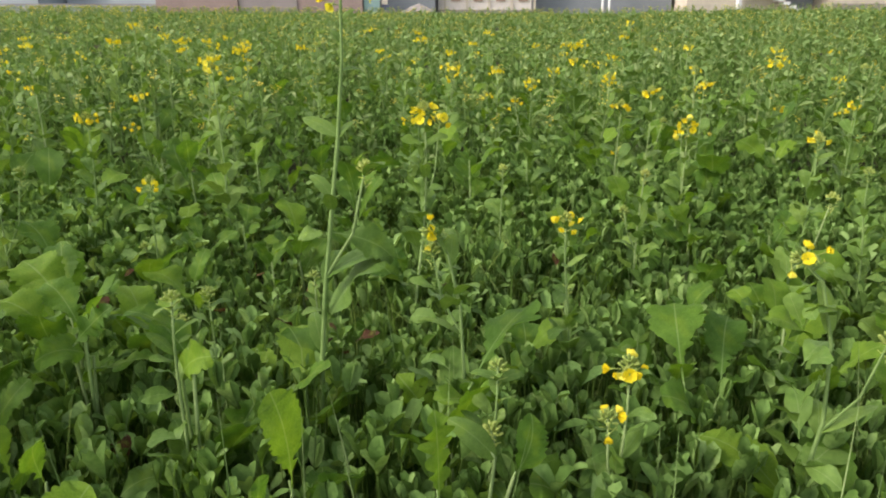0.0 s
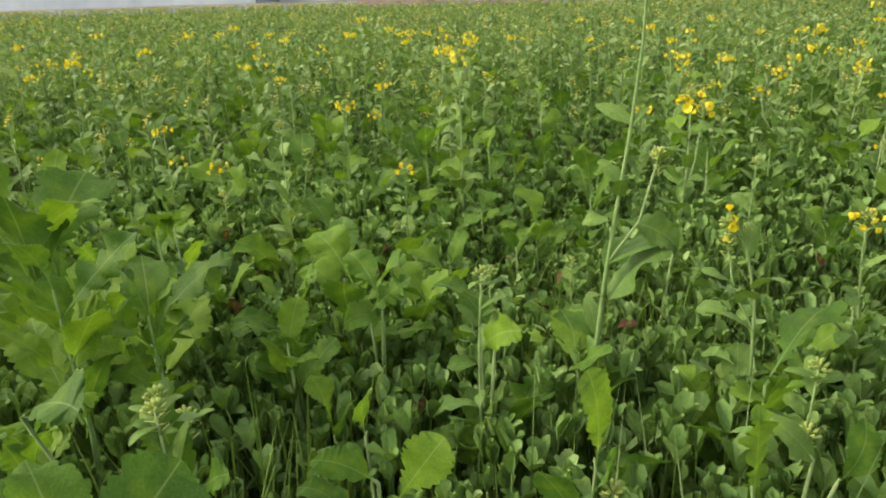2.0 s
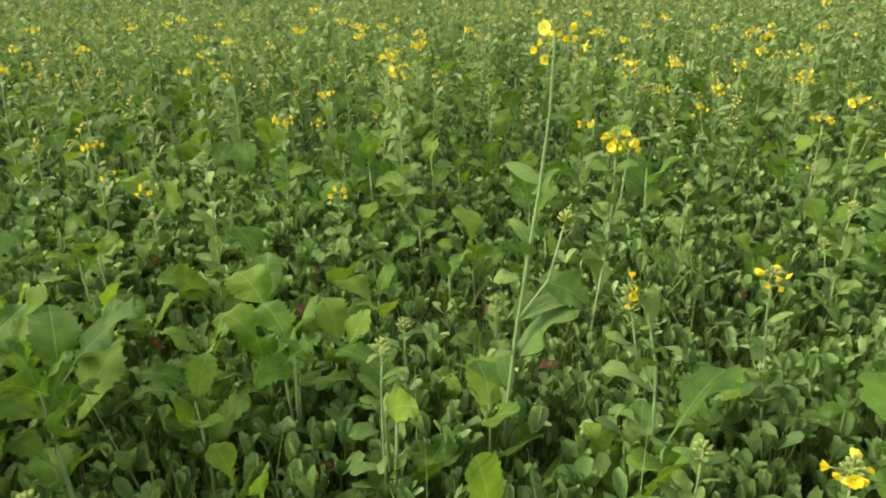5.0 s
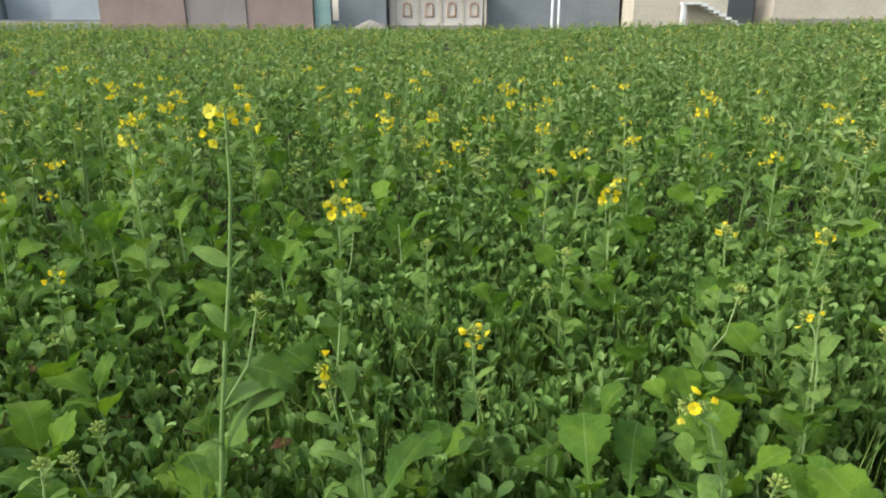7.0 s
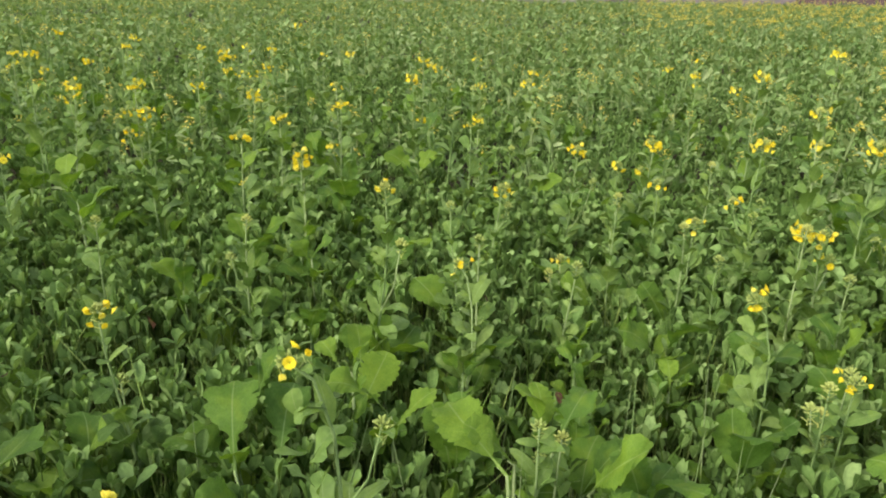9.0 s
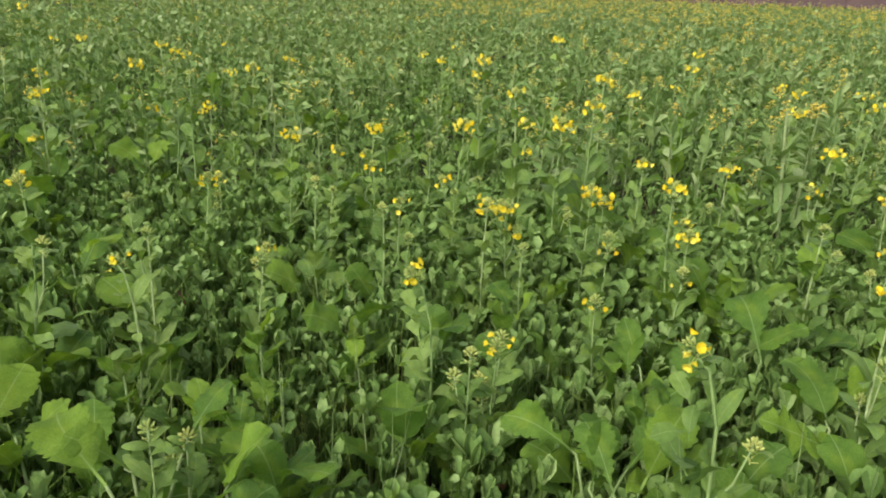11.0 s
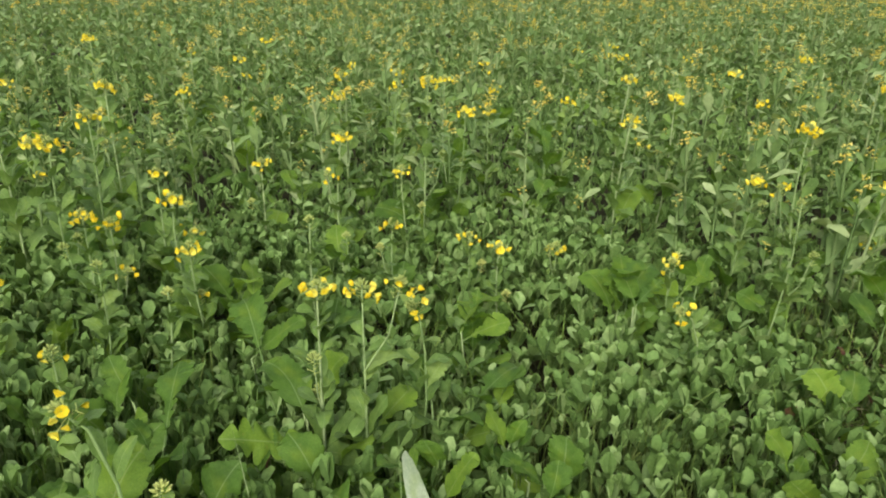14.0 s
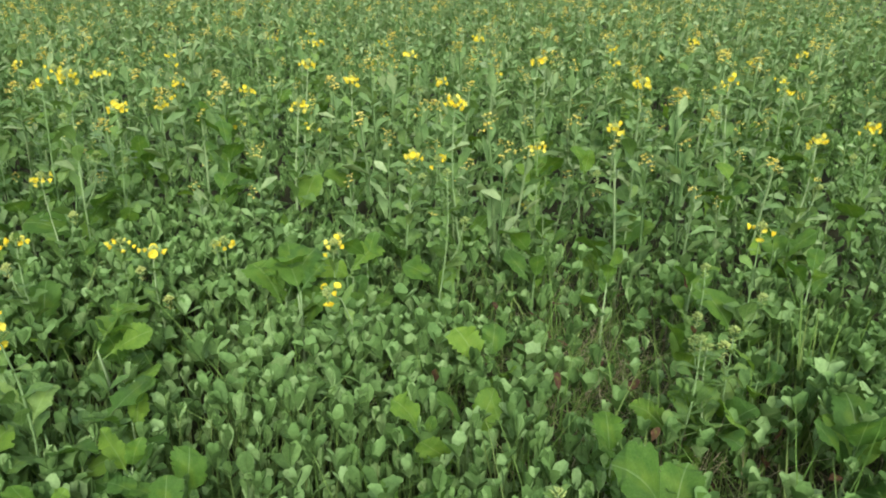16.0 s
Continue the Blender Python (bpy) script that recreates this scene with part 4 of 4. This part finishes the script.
def clover(name, n, r0, r1, rows, stalks, size, a0=-100.0, a1=135.0):
    x, y = sector_points(n, r0, r1, a0, a1)
    lush = patchy(x, y)
    keep = nrng.uniform(0, 1, n) < (0.30 + 1.2 * lush) * (1 - 0.72 * bareness(x, y))
    x, y, lush = x[keep], y[keep], lush[keep]
    n = len(x)
    h = (0.05 + 0.215 * nrng.uniform(0, 1, n) ** 0.6) * (0.72 + 0.42 * lush)
    ldir, lean = nrng.uniform(0, 6.28, n), nrng.uniform(0, 0.38, n)
    kind = nrng.integers(0, len(RISES), n)
    shapes = random.Random(n)
    sl, bend = np.sin(lean * 0.5) * h, lean * 0.5
    top = np.stack([x + np.cos(ldir) * sl, y + np.sin(ldir) * sl, h * np.cos(bend) + rises(x, y)], -1)
    for k, rise in enumerate(RISES):
        s = kind == k
        scatter(name, trefoil(rise, rows, shapes), [M_CLOVER], top[s], nrng.uniform(0, 6.28, s.sum()), nrng.uniform(0.6, 1.3, s.sum()) * size, lean[s] * 0.9, ldir[s], "dense carpet of matt green clover leaves", "clover")
    if stalks:
        base = np.stack([x, y, np.full(n, -0.01)], -1)
        scatter("clover_stalks", tube([(0, 0, 0), (0, 0, 1)], [1, 0.7], 3, False), [M_STALK], base, ldir, np.stack([np.full(n, 0.0016), np.full(n, 0.0016), h + 0.01], -1), bend, ldir, "thin upright clover stalks under the leaves", "clover")


clover("clover_carpet", 18500, 0.1, 1.7, FINE, True, 0.0355, -88.0, 132.0)
clover("clover_carpet", 17000, 1.7, 2.5, COARSE, False, 0.039, -88.0, 132.0)
clover("clover_field", 74000, 2.5, 7.0, None, False, 0.042)
clover("clover_field", 12000, 0.1, 5.0, None, False, 0.055, 132.0, 272.0)


# the clover plants nearest the path, one by one
rng = random.Random(71)
LEAFLETS = [leaflet(((0, 0.05), (0.22, 0.15), (0.50, 0.26), (0.78, 0.28), (0.95, 0.17), (1.0, 0.09)), rng).mesh("leaflet", M_LEAFLET) for _ in range(8)]
STALK = tube([(0, 0, 0), (0.6, 0.3, 0.5), (0, 0, 1)], [1, 0.85, 0.7], 5, False).mesh("stalk", M_STEM)


def clover_plant(x, y, h, seed):
    """A long stalk with three leaflets half folded upwards."""
    rng = random.Random(seed)
    root = thing("clover_plant", Matrix.Translation((x, y, 0)) @ Matrix.Rotation(rng.uniform(0, 6.28), 4, "Z") @ Matrix.Rotation(rng.uniform(0, 0.25), 4, "X"), "clover plant with three upright matt green leaflets", "clover", "clover plants in the carpet")
    part("stalk", STALK, None, root, "", Matrix.Translation((0, 0, -0.01)) @ Matrix.Diagonal((0.0016, 0.0016, h + 0.012, 1)))
    size, rise = rng.uniform(0.025, 0.038), rng.uniform(42, 86)
    for q in (0, 2.0, -2.05):
        part("leaflet", rng.choice(LEAFLETS), None, root, "", Matrix.Translation((0, 0, h)) @ Matrix.Rotation(q + rng.uniform(-0.35, 0.35), 4, "Z") @ Matrix.Rotation(radians(min(92, rise * rng.uniform(0.8, 1.15))), 4, "X") @ Matrix.Diagonal((size, size, size, 1)))
    return root


made = 0
while made < 89:
    x, y, r, q = sector(rng, 0.55, 1.15, -60, 118)
    if clear_of(x, y, 0.035) and bareness(x, y) < 0.5:
        PLACED.append((x, y))
        clover_plant(x, y, rng.uniform(0.19, 0.285), 5000 + made)
        made += 1


# ---------------------------------------------------------------- grass and withered leaves
def blade(curve):
    vs = []
    for i in range(5):
        t = i / 4
        vs += [(-0.5 * (1 - t) - 0.03, curve * t * t, t), (0.5 * (1 - t) + 0.03, curve * t * t, t)]
    vs = [(x * 0.021, y, z - 0.25 * abs(curve) * z * z) for x, y, z in vs]
    return Shape().add(vs, [[2 * i, 2 * i + 1, 2 * i + 3, 2 * i + 2] for i in range(4)])


def grass_patch(name, spots, mat, curve, length, lean, label):
    """Blades strewn round the spots (x, y, spread, count)."""
    x = np.concatenate([nrng.normal(p[0], p[2], p[3]) for p in spots])
    y = np.concatenate([nrng.normal(p[1], p[2], p[3]) for p in spots])
    n = len(x)
    scatter(name, blade(curve), [mat], np.stack([x, y, 0 * x], -1), nrng.uniform(0, 6.28, n), nrng.uniform(*length, n), nrng.uniform(*lean, n), nrng.uniform(0, 6.28, n), label, "grass")


for curve in (0.25, 0.6, 1.0):
    gx, gy = sector_points(3600, 0.25, 2.8)
    scatter("grass", blade(curve), [M_GRASS], np.stack([gx, gy, 0 * gx], -1), nrng.uniform(0, 6.28, len(gx)), nrng.uniform(0.14, 0.34, len(gx)), nrng.uniform(0, 0.4, len(gx)), nrng.uniform(0, 6.28, len(gx)), "thin green grass blades among the clover", "grass")
grass_patch("grass", ((2.46, -0.91, 0.022, 22), (2.44, -0.86, 0.03, 14), (1.96, -0.36, 0.03, 12), (-0.38, 0.52, 0.05, 26), (-0.62, 0.42, 0.05, 24), (-0.28, 0.95, 0.07, 30), (-0.12, 1.05, 0.07, 24)), M_GRASS, 0.12, (0.26, 0.38), (0, 0.2), "tuft of upright pale green grass")
for curve in (0.5, 1.1):
    grass_patch("grass", ((2.48, -0.47, 0.2, 300), (2.2, -0.75, 0.14, 150), (2.7, -0.35, 0.2, 110), (0.25, 1.35, 0.16, 160), (-0.28, 1.1, 0.18, 160)), M_GRASS, curve, (0.07, 0.19), (0.2, 1.0), "thin green grass blades among the clover")
DRY_SPOTS = ((2.52, -0.53, 0.23, 1050), (3.06, -0.46, 0.09, 90), (2.15, -0.75, 0.12, 240), (-0.28, 1.12, 0.18, 90), (0.25, 1.35, 0.15, 120))
grass_patch("dry_grass", DRY_SPOTS, M_DRY, 1.2, (0.06, 0.17), (0.3, 1.3), "straw-coloured dry grass lying over bare soil")

RED_LEAF = leaf_shape(random.Random(4), "broad", 10).mesh("withered_leaf", M_RED)
rng = random.Random(33)
for cx, cy, spread, count in ((-0.30, 1.12, 0.18, 9), (-0.14, 0.98, 0.10, 5), (-0.62, 1.0, 0.2, 6), (0.0, 1.25, 0.12, 3), (2.45, -0.45, 0.2, 16), (2.14, -0.72, 0.09, 9), (2.32, -0.38, 0.07, 5), (-0.63, 0.76, 0.05, 2), (-0.32, 0.67, 0.04, 2), (1.5, 0.75, 0.3, 4), (2.3, -0.75, 0.2, 5), (0.9, 0.75, 0.2, 3)):
    for _ in range(count):
        ob = new("withered_leaf", RED_LEAF)
        ob.matrix_basis = turned((rng.gauss(cx, spread), rng.gauss(cy, spread), rng.uniform(0.16, 0.285) if cx < 1 else rng.uniform(0.12, 0.235)), rng.uniform(0, 6.28), rng.uniform(15, 88), rng.uniform(0.026, 0.048))
        tagged(ob, "small withered dark red leaf in the clover", "leaf", "withered leaves")


# ---------------------------------------------------------------- the field further off
def field_plant(leaves, flowers, rng, fine):
    """A simple mustard plant of height 1 for the distance."""
    s = tube([(0.05, 0, 0), (0, 0, 0.95)], [0.012, 0.006], 3, False)
    for i in range(leaves):
        t, q = rng.uniform(0.2, 0.85), i * 2.4
        ln = rng.uniform(0.11, 0.22) * (1.2 - 0.75 * t)
        one = leaflet(((0, 0.04), (0.6, 0.25), (1.0, 0.08)), rng) if fine else slip(rng)
        s.join(one.moved(turned((0, 0, t), q, rng.uniform(5, 72), ln, rng.uniform(-0.8, 0.8))))
    for i in range(flowers * (3 if fine else 2)):
        q, r = i * 2.4, rng.uniform(0.004, 0.048)
        c = Vector((r * math.cos(q), r * math.sin(q), 0.94 - 0.4 * r + rng.uniform(-0.036, 0.036)))
        w = rng.uniform(0.007, 0.0125) * (1.1 if leaves > 8 else 1.7)
        turn = Matrix.Rotation(q, 3, "Z")
        s.add([c + turn @ Vector(p) * w for p in ((-1, 0, 0.5), (0, -0.8, -0.3), (1, 0, 0.5), (0, 0.8, -0.3))], [[0, 1, 3], [1, 2, 3]], 1)
    return s


rng = random.Random(55)
for name, n, r0, r1, leaves, fine, h0, h1 in (("mustard_crop", 1000, 2.4, 4.6, 14, True, 0.34, 0.56), ("mustard_crop", 2600, 4.5, 9, 15, False, 0.40, 0.66), ("mustard_crop", 5200, 9, 20, 5, False, 0.42, 0.70), ("mustard_crop", 7000, 20, 37, 4, False, 0.45, 0.75)):
    for flowers, share in (((0, 0.50), (3, 0.30), (5, 0.20)) if r1 < 10 else ((0, 0.44), (2, 0.34), (3, 0.22))):
        k = int(n * share)
        x, y = sector_points(k, r0, r1)
        inside = (y < 36.5) & (x < 33.5) | (x < -20) & (y < 60)
        x, y = x[inside], y[inside]
        k = len(x)
        h = nrng.uniform(h0, h1, k) * (0.75 if flowers == 0 else 1)
        wide = 1.0 if r1 < 10 else (1.25 if r1 < 21 else 1.9)
        scatter(name, field_plant(leaves, flowers, rng, fine), [M_HAZED_LEAF, M_HAZED_PETAL], np.stack([x, y, rises(x, y)], -1), nrng.uniform(0, 6.28, k), np.stack([h * wide, h * wide, h], -1), nrng.uniform(0, 0.15, k), nrng.uniform(0, 6.28, k), "dense flowering mustard crop reaching to the field's edge", "crop")
for flowers, n in ((6, 150), (9, 120)):
    x, y = sector_points(n, 2.5, 7.5, 42.0, 110.0)
    h = nrng.uniform(0.48, 0.66, n)
    scatter("mustard_crop", field_plant(9, flowers, rng, True), [M_HAZED_LEAF, M_HAZED_PETAL], np.stack([x, y, rises(x, y)], -1), nrng.uniform(0, 6.28, n), h, nrng.uniform(0, 0.15, n), nrng.uniform(0, 6.28, n), "mustard crop in fuller yellow bloom", "crop")
x, y = sector_points(3600, 37, 62, -80.0, -14.0)
k = len(x)
h = nrng.uniform(0.5, 0.75, k)
scatter("mustard_crop", field_plant(5, 4, rng, False), [M_HAZED_LEAF, M_HAZED_PETAL], np.stack([x, y, rises(x, y)], -1), nrng.uniform(0, 6.28, k), np.stack([h * 2.2, h * 2.2, h], -1), label="dense flowering mustard crop reaching to the field's edge", category="crop")
x, y = sector_points(20000, 7.0, 37.0)
near = sector_points(11000, 6.0, 13.0)
x, y = np.r_[x, near[0]], np.r_[y, near[1]]
inside = (y < 36.5) & (x < 33.5)
x, y = x[inside], y[inside]
d = np.hypot(x, y)
scatter("crop_undergrowth", trefoil(48, None, rng), [M_HAZED_LEAF], np.stack([x, y, nrng.uniform(0.06, 0.30, len(x)) + rises(x, y)], -1), nrng.uniform(0, 6.28, len(x)), 0.05 + 0.006 * d, label="low green leaves under the mustard crop", category="crop")


x, y = sector_points(3800, 8, 28, 30.0, 108.0)
k = len(x)
h = nrng.uniform(0.5, 0.72, k)
scatter("mustard_crop", field_plant(5, 6, rng, False), [M_HAZED_LEAF, M_HAZED_PETAL], np.stack([x, y, rises(x, y)], -1), nrng.uniform(0, 6.28, k), np.stack([h * 1.3, h * 1.3, h], -1), label="mustard crop in fuller yellow bloom", category="crop")
x, y = nrng.uniform(-20, 24, 420), nrng.uniform(36.6, 37.6, 420)
h = nrng.uniform(0.3, 0.8, 420)
scatter("weeds", field_plant(9, 0, rng, False), [M_HAZED_LEAF, M_HAZED_PETAL], np.stack([x, y, rises(x, y)], -1), nrng.uniform(0, 6.28, 420), np.stack([h * 1.8, h * 1.8, h], -1), label="rank green weeds along the walls' foot", category="weeds")

# ---------------------------------------------------------------- the far edge of the field
SHIFT, EDGE = -2.82, 0.20


def wall_pieces(name, x0, x1, y, h, thick, mat, label, category="wall"):
    root = thing(name, Matrix.Translation((x0 + SHIFT, y, EDGE + 0.020 * max(0.0, x0 + SHIFT - 3.0))), label, category)
    part("wall", boxes((0, x1 - x0, 0, thick, -0.2, h)), mat, root)
    part("coping", boxes((-0.03, x1 - x0 + 0.03, -0.05, thick + 0.05, h + 0.003, h + 0.09)), M_MORTAR, root)
    return root


def house(name, x0, x1, y, h, depth, mat, label, windows=(), roof=M_ROOF, plinth=0.0, plinth_mat=None):
    root = thing(name, Matrix.Translation((x0 + SHIFT, y, EDGE + 0.020 * max(0.0, x0 + SHIFT - 3.0))), label, "house")
    w = x1 - x0
    part("wall", boxes((0, w, 0, depth, -0.2, h)), mat, root)
    part("roof", boxes((-0.2, w + 0.2, -0.35, depth + 0.2, h + 0.003, h + 0.16)), roof, root)
    if plinth:
        part("plinth", boxes((-0.02, w + 0.02, -0.05, -0.003, -0.2, plinth)), plinth_mat or M_MORTAR, root)
    for wx, wz, ww, wh in windows:
        s = Shape()
        outer = [(-ww / 2, 0), (ww / 2, 0)] + [(ww / 2 * math.cos(q), wh - ww / 2 * 0.7 + ww / 2 * 0.7 * math.sin(q)) for q in np.linspace(0, math.pi, 9)]
        k = (ww - 0.2) / ww
        inner = [(x * k, 0.1 + (z - 0.1) * (wh - 0.2) / (wh - 0.1) if z > 0 else 0.1) for x, z in outer]
        n = len(outer)
        vs = [(x, -0.06, z) for x, z in outer] + [(x, -0.06, z) for x, z in inner] + [(x, -0.002, z) for x, z in outer] + [(x, -0.002, z) for x, z in inner]
        fs = []
        for i in range(n):
            j = (i + 1) % n
            fs += [[i, j, n + j, n + i], [2 * n + i, 2 * n + j, j, i], [n + i, n + j, 3 * n + j, 3 * n + i]]
        s.add(vs, fs)
        win = part("window", s.mesh("window", M_TRIM), None, root, "arched ochre window frame", Matrix.Translation((wx, 0, wz)))
        part("pane", Shape().add([(x, -0.012, z) for x, z in inner], [list(range(n))]).mesh("pane", M_PINKISH), None, win)
    return root


# brick boundary wall with lighter and darker runs
wall_pieces("brick_wall", -16.85, -12.3, 38.0, 2.0, 0.3, M_BRICKWALL, "weathered red brick wall at the field's edge")
wall_pieces("brick_wall", -12.28, -9.1, 38.1, 3.0, 0.3, M_GREYWALL, "grey-brown plastered brick wall at the field's edge")
wall_pieces("brick_wall", -9.08, -5.6, 38.15, 3.0, 0.3, M_BRICKWALL, "weathered brick wall at the field's edge")
gate = thing("gate", Matrix.Translation((-5.55 + SHIFT, 38.3, EDGE)), "faded teal metal gate in the wall", "gate")
part("gate_leaf", boxes((0, 0.85, 0, 0.06, 0.05, 2.3)), M_TEAL, gate)
part("gate_frame", boxes((-0.05, -0.003, -0.05, 0.1, 0, 2.5), (0.853, 0.93, -0.05, 0.1, 0, 2.5)), M_METAL, gate)
house("shed", -4.5, -1.95, 39.4, 3.0, 4, M_BLUEWALL, "slate-grey plastered shed beside the white house", [])
mound = thing("earth_mound", Matrix.Translation((-2.7 + SHIFT, 38.6, EDGE)), "pale mound of dry earth before the shed", "mound")
part("heap", Shape().add([(1.5 * r * math.cos(q), 0.55 * r * math.sin(q), 0.85 * (1 - r) ** 0.7 + 0.03 * math.sin(5 * q + 9 * r)) for r in (0.02, 0.3, 0.6, 0.8, 1.0) for q in np.linspace(0, 2 * math.pi, 18, endpoint=False)],
     [[a * 18 + b, a * 18 + (b + 1) % 18, (a + 1) * 18 + (b + 1) % 18, (a + 1) * 18 + b] for a in range(4) for b in range(18)]).mesh("heap", M_MORTAR), None, mound)
white = house("white_house", -1.84, 3.15, 40.0, 2.3, 2.2, M_PINKISH, "low off-white house front with arched ochre-framed windows", [(0.95 + 1.2 * k, 0.98, 0.48, 0.76) for k in range(4)], plinth=0.55, plinth_mat=M_MORTAR)
for k in range(5):
    part("pilaster", boxes((k * 1.2 + 0.3, k * 1.2 + 0.42, -0.06, -0.003, 0.57, 2.25)), M_CREAM, white)
rear = house("brown_house", -1.6, 3.1, 43.0, 4.6, 5, M_OLDBRICK, "brown brick house behind the white front", [])
for k in range(4):
    part("column", tube([(0.5 + 1.2 * k, -0.25, 0), (0.5 + 1.2 * k, -0.25, 4.55)], [0.14, 0.13], 10).mesh("column", M_CREAM), None, rear)
tarp = thing("covered_heap", Matrix.Translation((-4.65 + SHIFT, 38.7, EDGE)), "low heap under a dark slate-blue sheet", "heap")
part("sheet", Shape().add([(1.1 * r * math.cos(q), 0.5 * r * math.sin(q), 0.78 * (1 - r ** 3) + 0.04 * math.sin(3 * q + 7 * r)) for r in (0.02, 0.35, 0.65, 0.88, 1.0) for q in np.linspace(0, 2 * math.pi, 16, endpoint=False)],
     [[a * 16 + b, a * 16 + (b + 1) % 16, (a + 1) * 16 + (b + 1) % 16, (a + 1) * 16 + b] for a in range(4) for b in range(16)]).mesh("sheet", M_SHEET), None, tarp)
post = thing("post", Matrix.Translation((-1.9 + SHIFT, 39.6, EDGE)), "dark upright post at the house corner", "post")
part("pole", tube([(0, 0, -0.1), (0, 0, 3.2)], [0.06, 0.05], 8).mesh("pole", M_METAL), None, post)
house("barn", 3.2, 10.6, 41.0, 3.4, 6, M_BLUEWALL, "dark slate-blue plastered barn", [])
for k, px in enumerate((6.9, 7.25)):
    p = thing("post", Matrix.Translation((px + SHIFT, 40.2, EDGE)), "whitewashed post before the barn", "post")
    part("pole", tube([(0, 0, -0.1), (0, 0, 1.9)], [0.07, 0.06], 8).mesh("pole", M_WHITE), None, p)
house("cream_house", 10.77, 15.4, 38.0, 3.6, 6, M_CREAM, "cream plastered house with outside steps", [])
stairs = thing("outside_stairs", Matrix.Translation((13.9 + SHIFT, 37.2, EDGE + 0.32)), "whitewashed outside steps against the cream house", "stairs")
for k in range(7):
    part("step", boxes((0.3 * k, 0.3 * k + 0.3, 0, 0.75, 1.12 - 0.16 * k, 1.26 - 0.16 * k)), M_WHITE, stairs)
part("landing", boxes((-0.9, -0.003, 0, 0.75, 1.2, 1.32)), M_WHITE, stairs)
part("pier", boxes((-0.85, -0.7, 0.1, 0.6, -0.1, 1.197)), M_WHITE, stairs)
part("pier", boxes((2.1, 2.25, 0.1, 0.6, -0.1, 0.157)), M_WHITE, stairs)
house("low_shed", 15.45, 17.6, 40.5, 2.6, 4, M_BLUEWALL, "dark grey-blue shed between two cream houses", [])
house("cream_house", 17.65, 23.3, 38.0, 3.4, 6, M_CREAM, "cream plastered house with a stained foot", [], plinth=0.62, plinth_mat=M_MORTAR)
wall_pieces("brick_wall", 23.35, 36.8, 39.0, 2.4, 0.3, M_GREYWALL, "grey plastered wall at the field's edge")
for y0, y1, mt in ((39.0, 20.0, M_OLDBRICK), (19.98, -2.0, M_OLDBRICK), (-2.02, -30.0, M_OLDBRICK)):
    r = thing("brick_wall", pose(34.0, y0, 0.80, 0, 0, -90), "dark weathered brick wall along the field's side", "wall")
    part("wall", boxes((0, y0 - y1, 0, 0.3, -0.2, 2.2)), mt, r)
    part("coping", boxes((0, y0 - y1, -0.05, 0.35, 2.203, 2.28)), M_MORTAR, r)
# buildings far off to the west, with haze put into their pale colours
for k, (x0, x1, y, h, mt) in enumerate(((-150, -112, 92, 9, M_HAZE_WALL2), (-111, -84, 84, 7, M_HAZE_WALL), (-83.5, -63, 78, 6, M_HAZE_WALL2), (-62, -46, 70, 5, M_HAZE_WALL), (-45.5, -40, 74, 6.5, M_HAZE_WALL2), (-39.5, -33, 72, 5.5, M_HAZE_WALL), (-32.5, -28, 76, 7, M_HAZE_WALL2), (-27.5, -17.5, 70, 6, M_HAZE_WALL))):
    house("distant_house", x0, x1, y, h, 6, mt, "plastered house far off, paled in colour for haze", [])
wall_pieces("boundary_wall", -130.0, -16.55, 62.5, 0.9, 0.3, M_HAZE_WALL, "low boundary wall in the distance, paled in colour for haze")
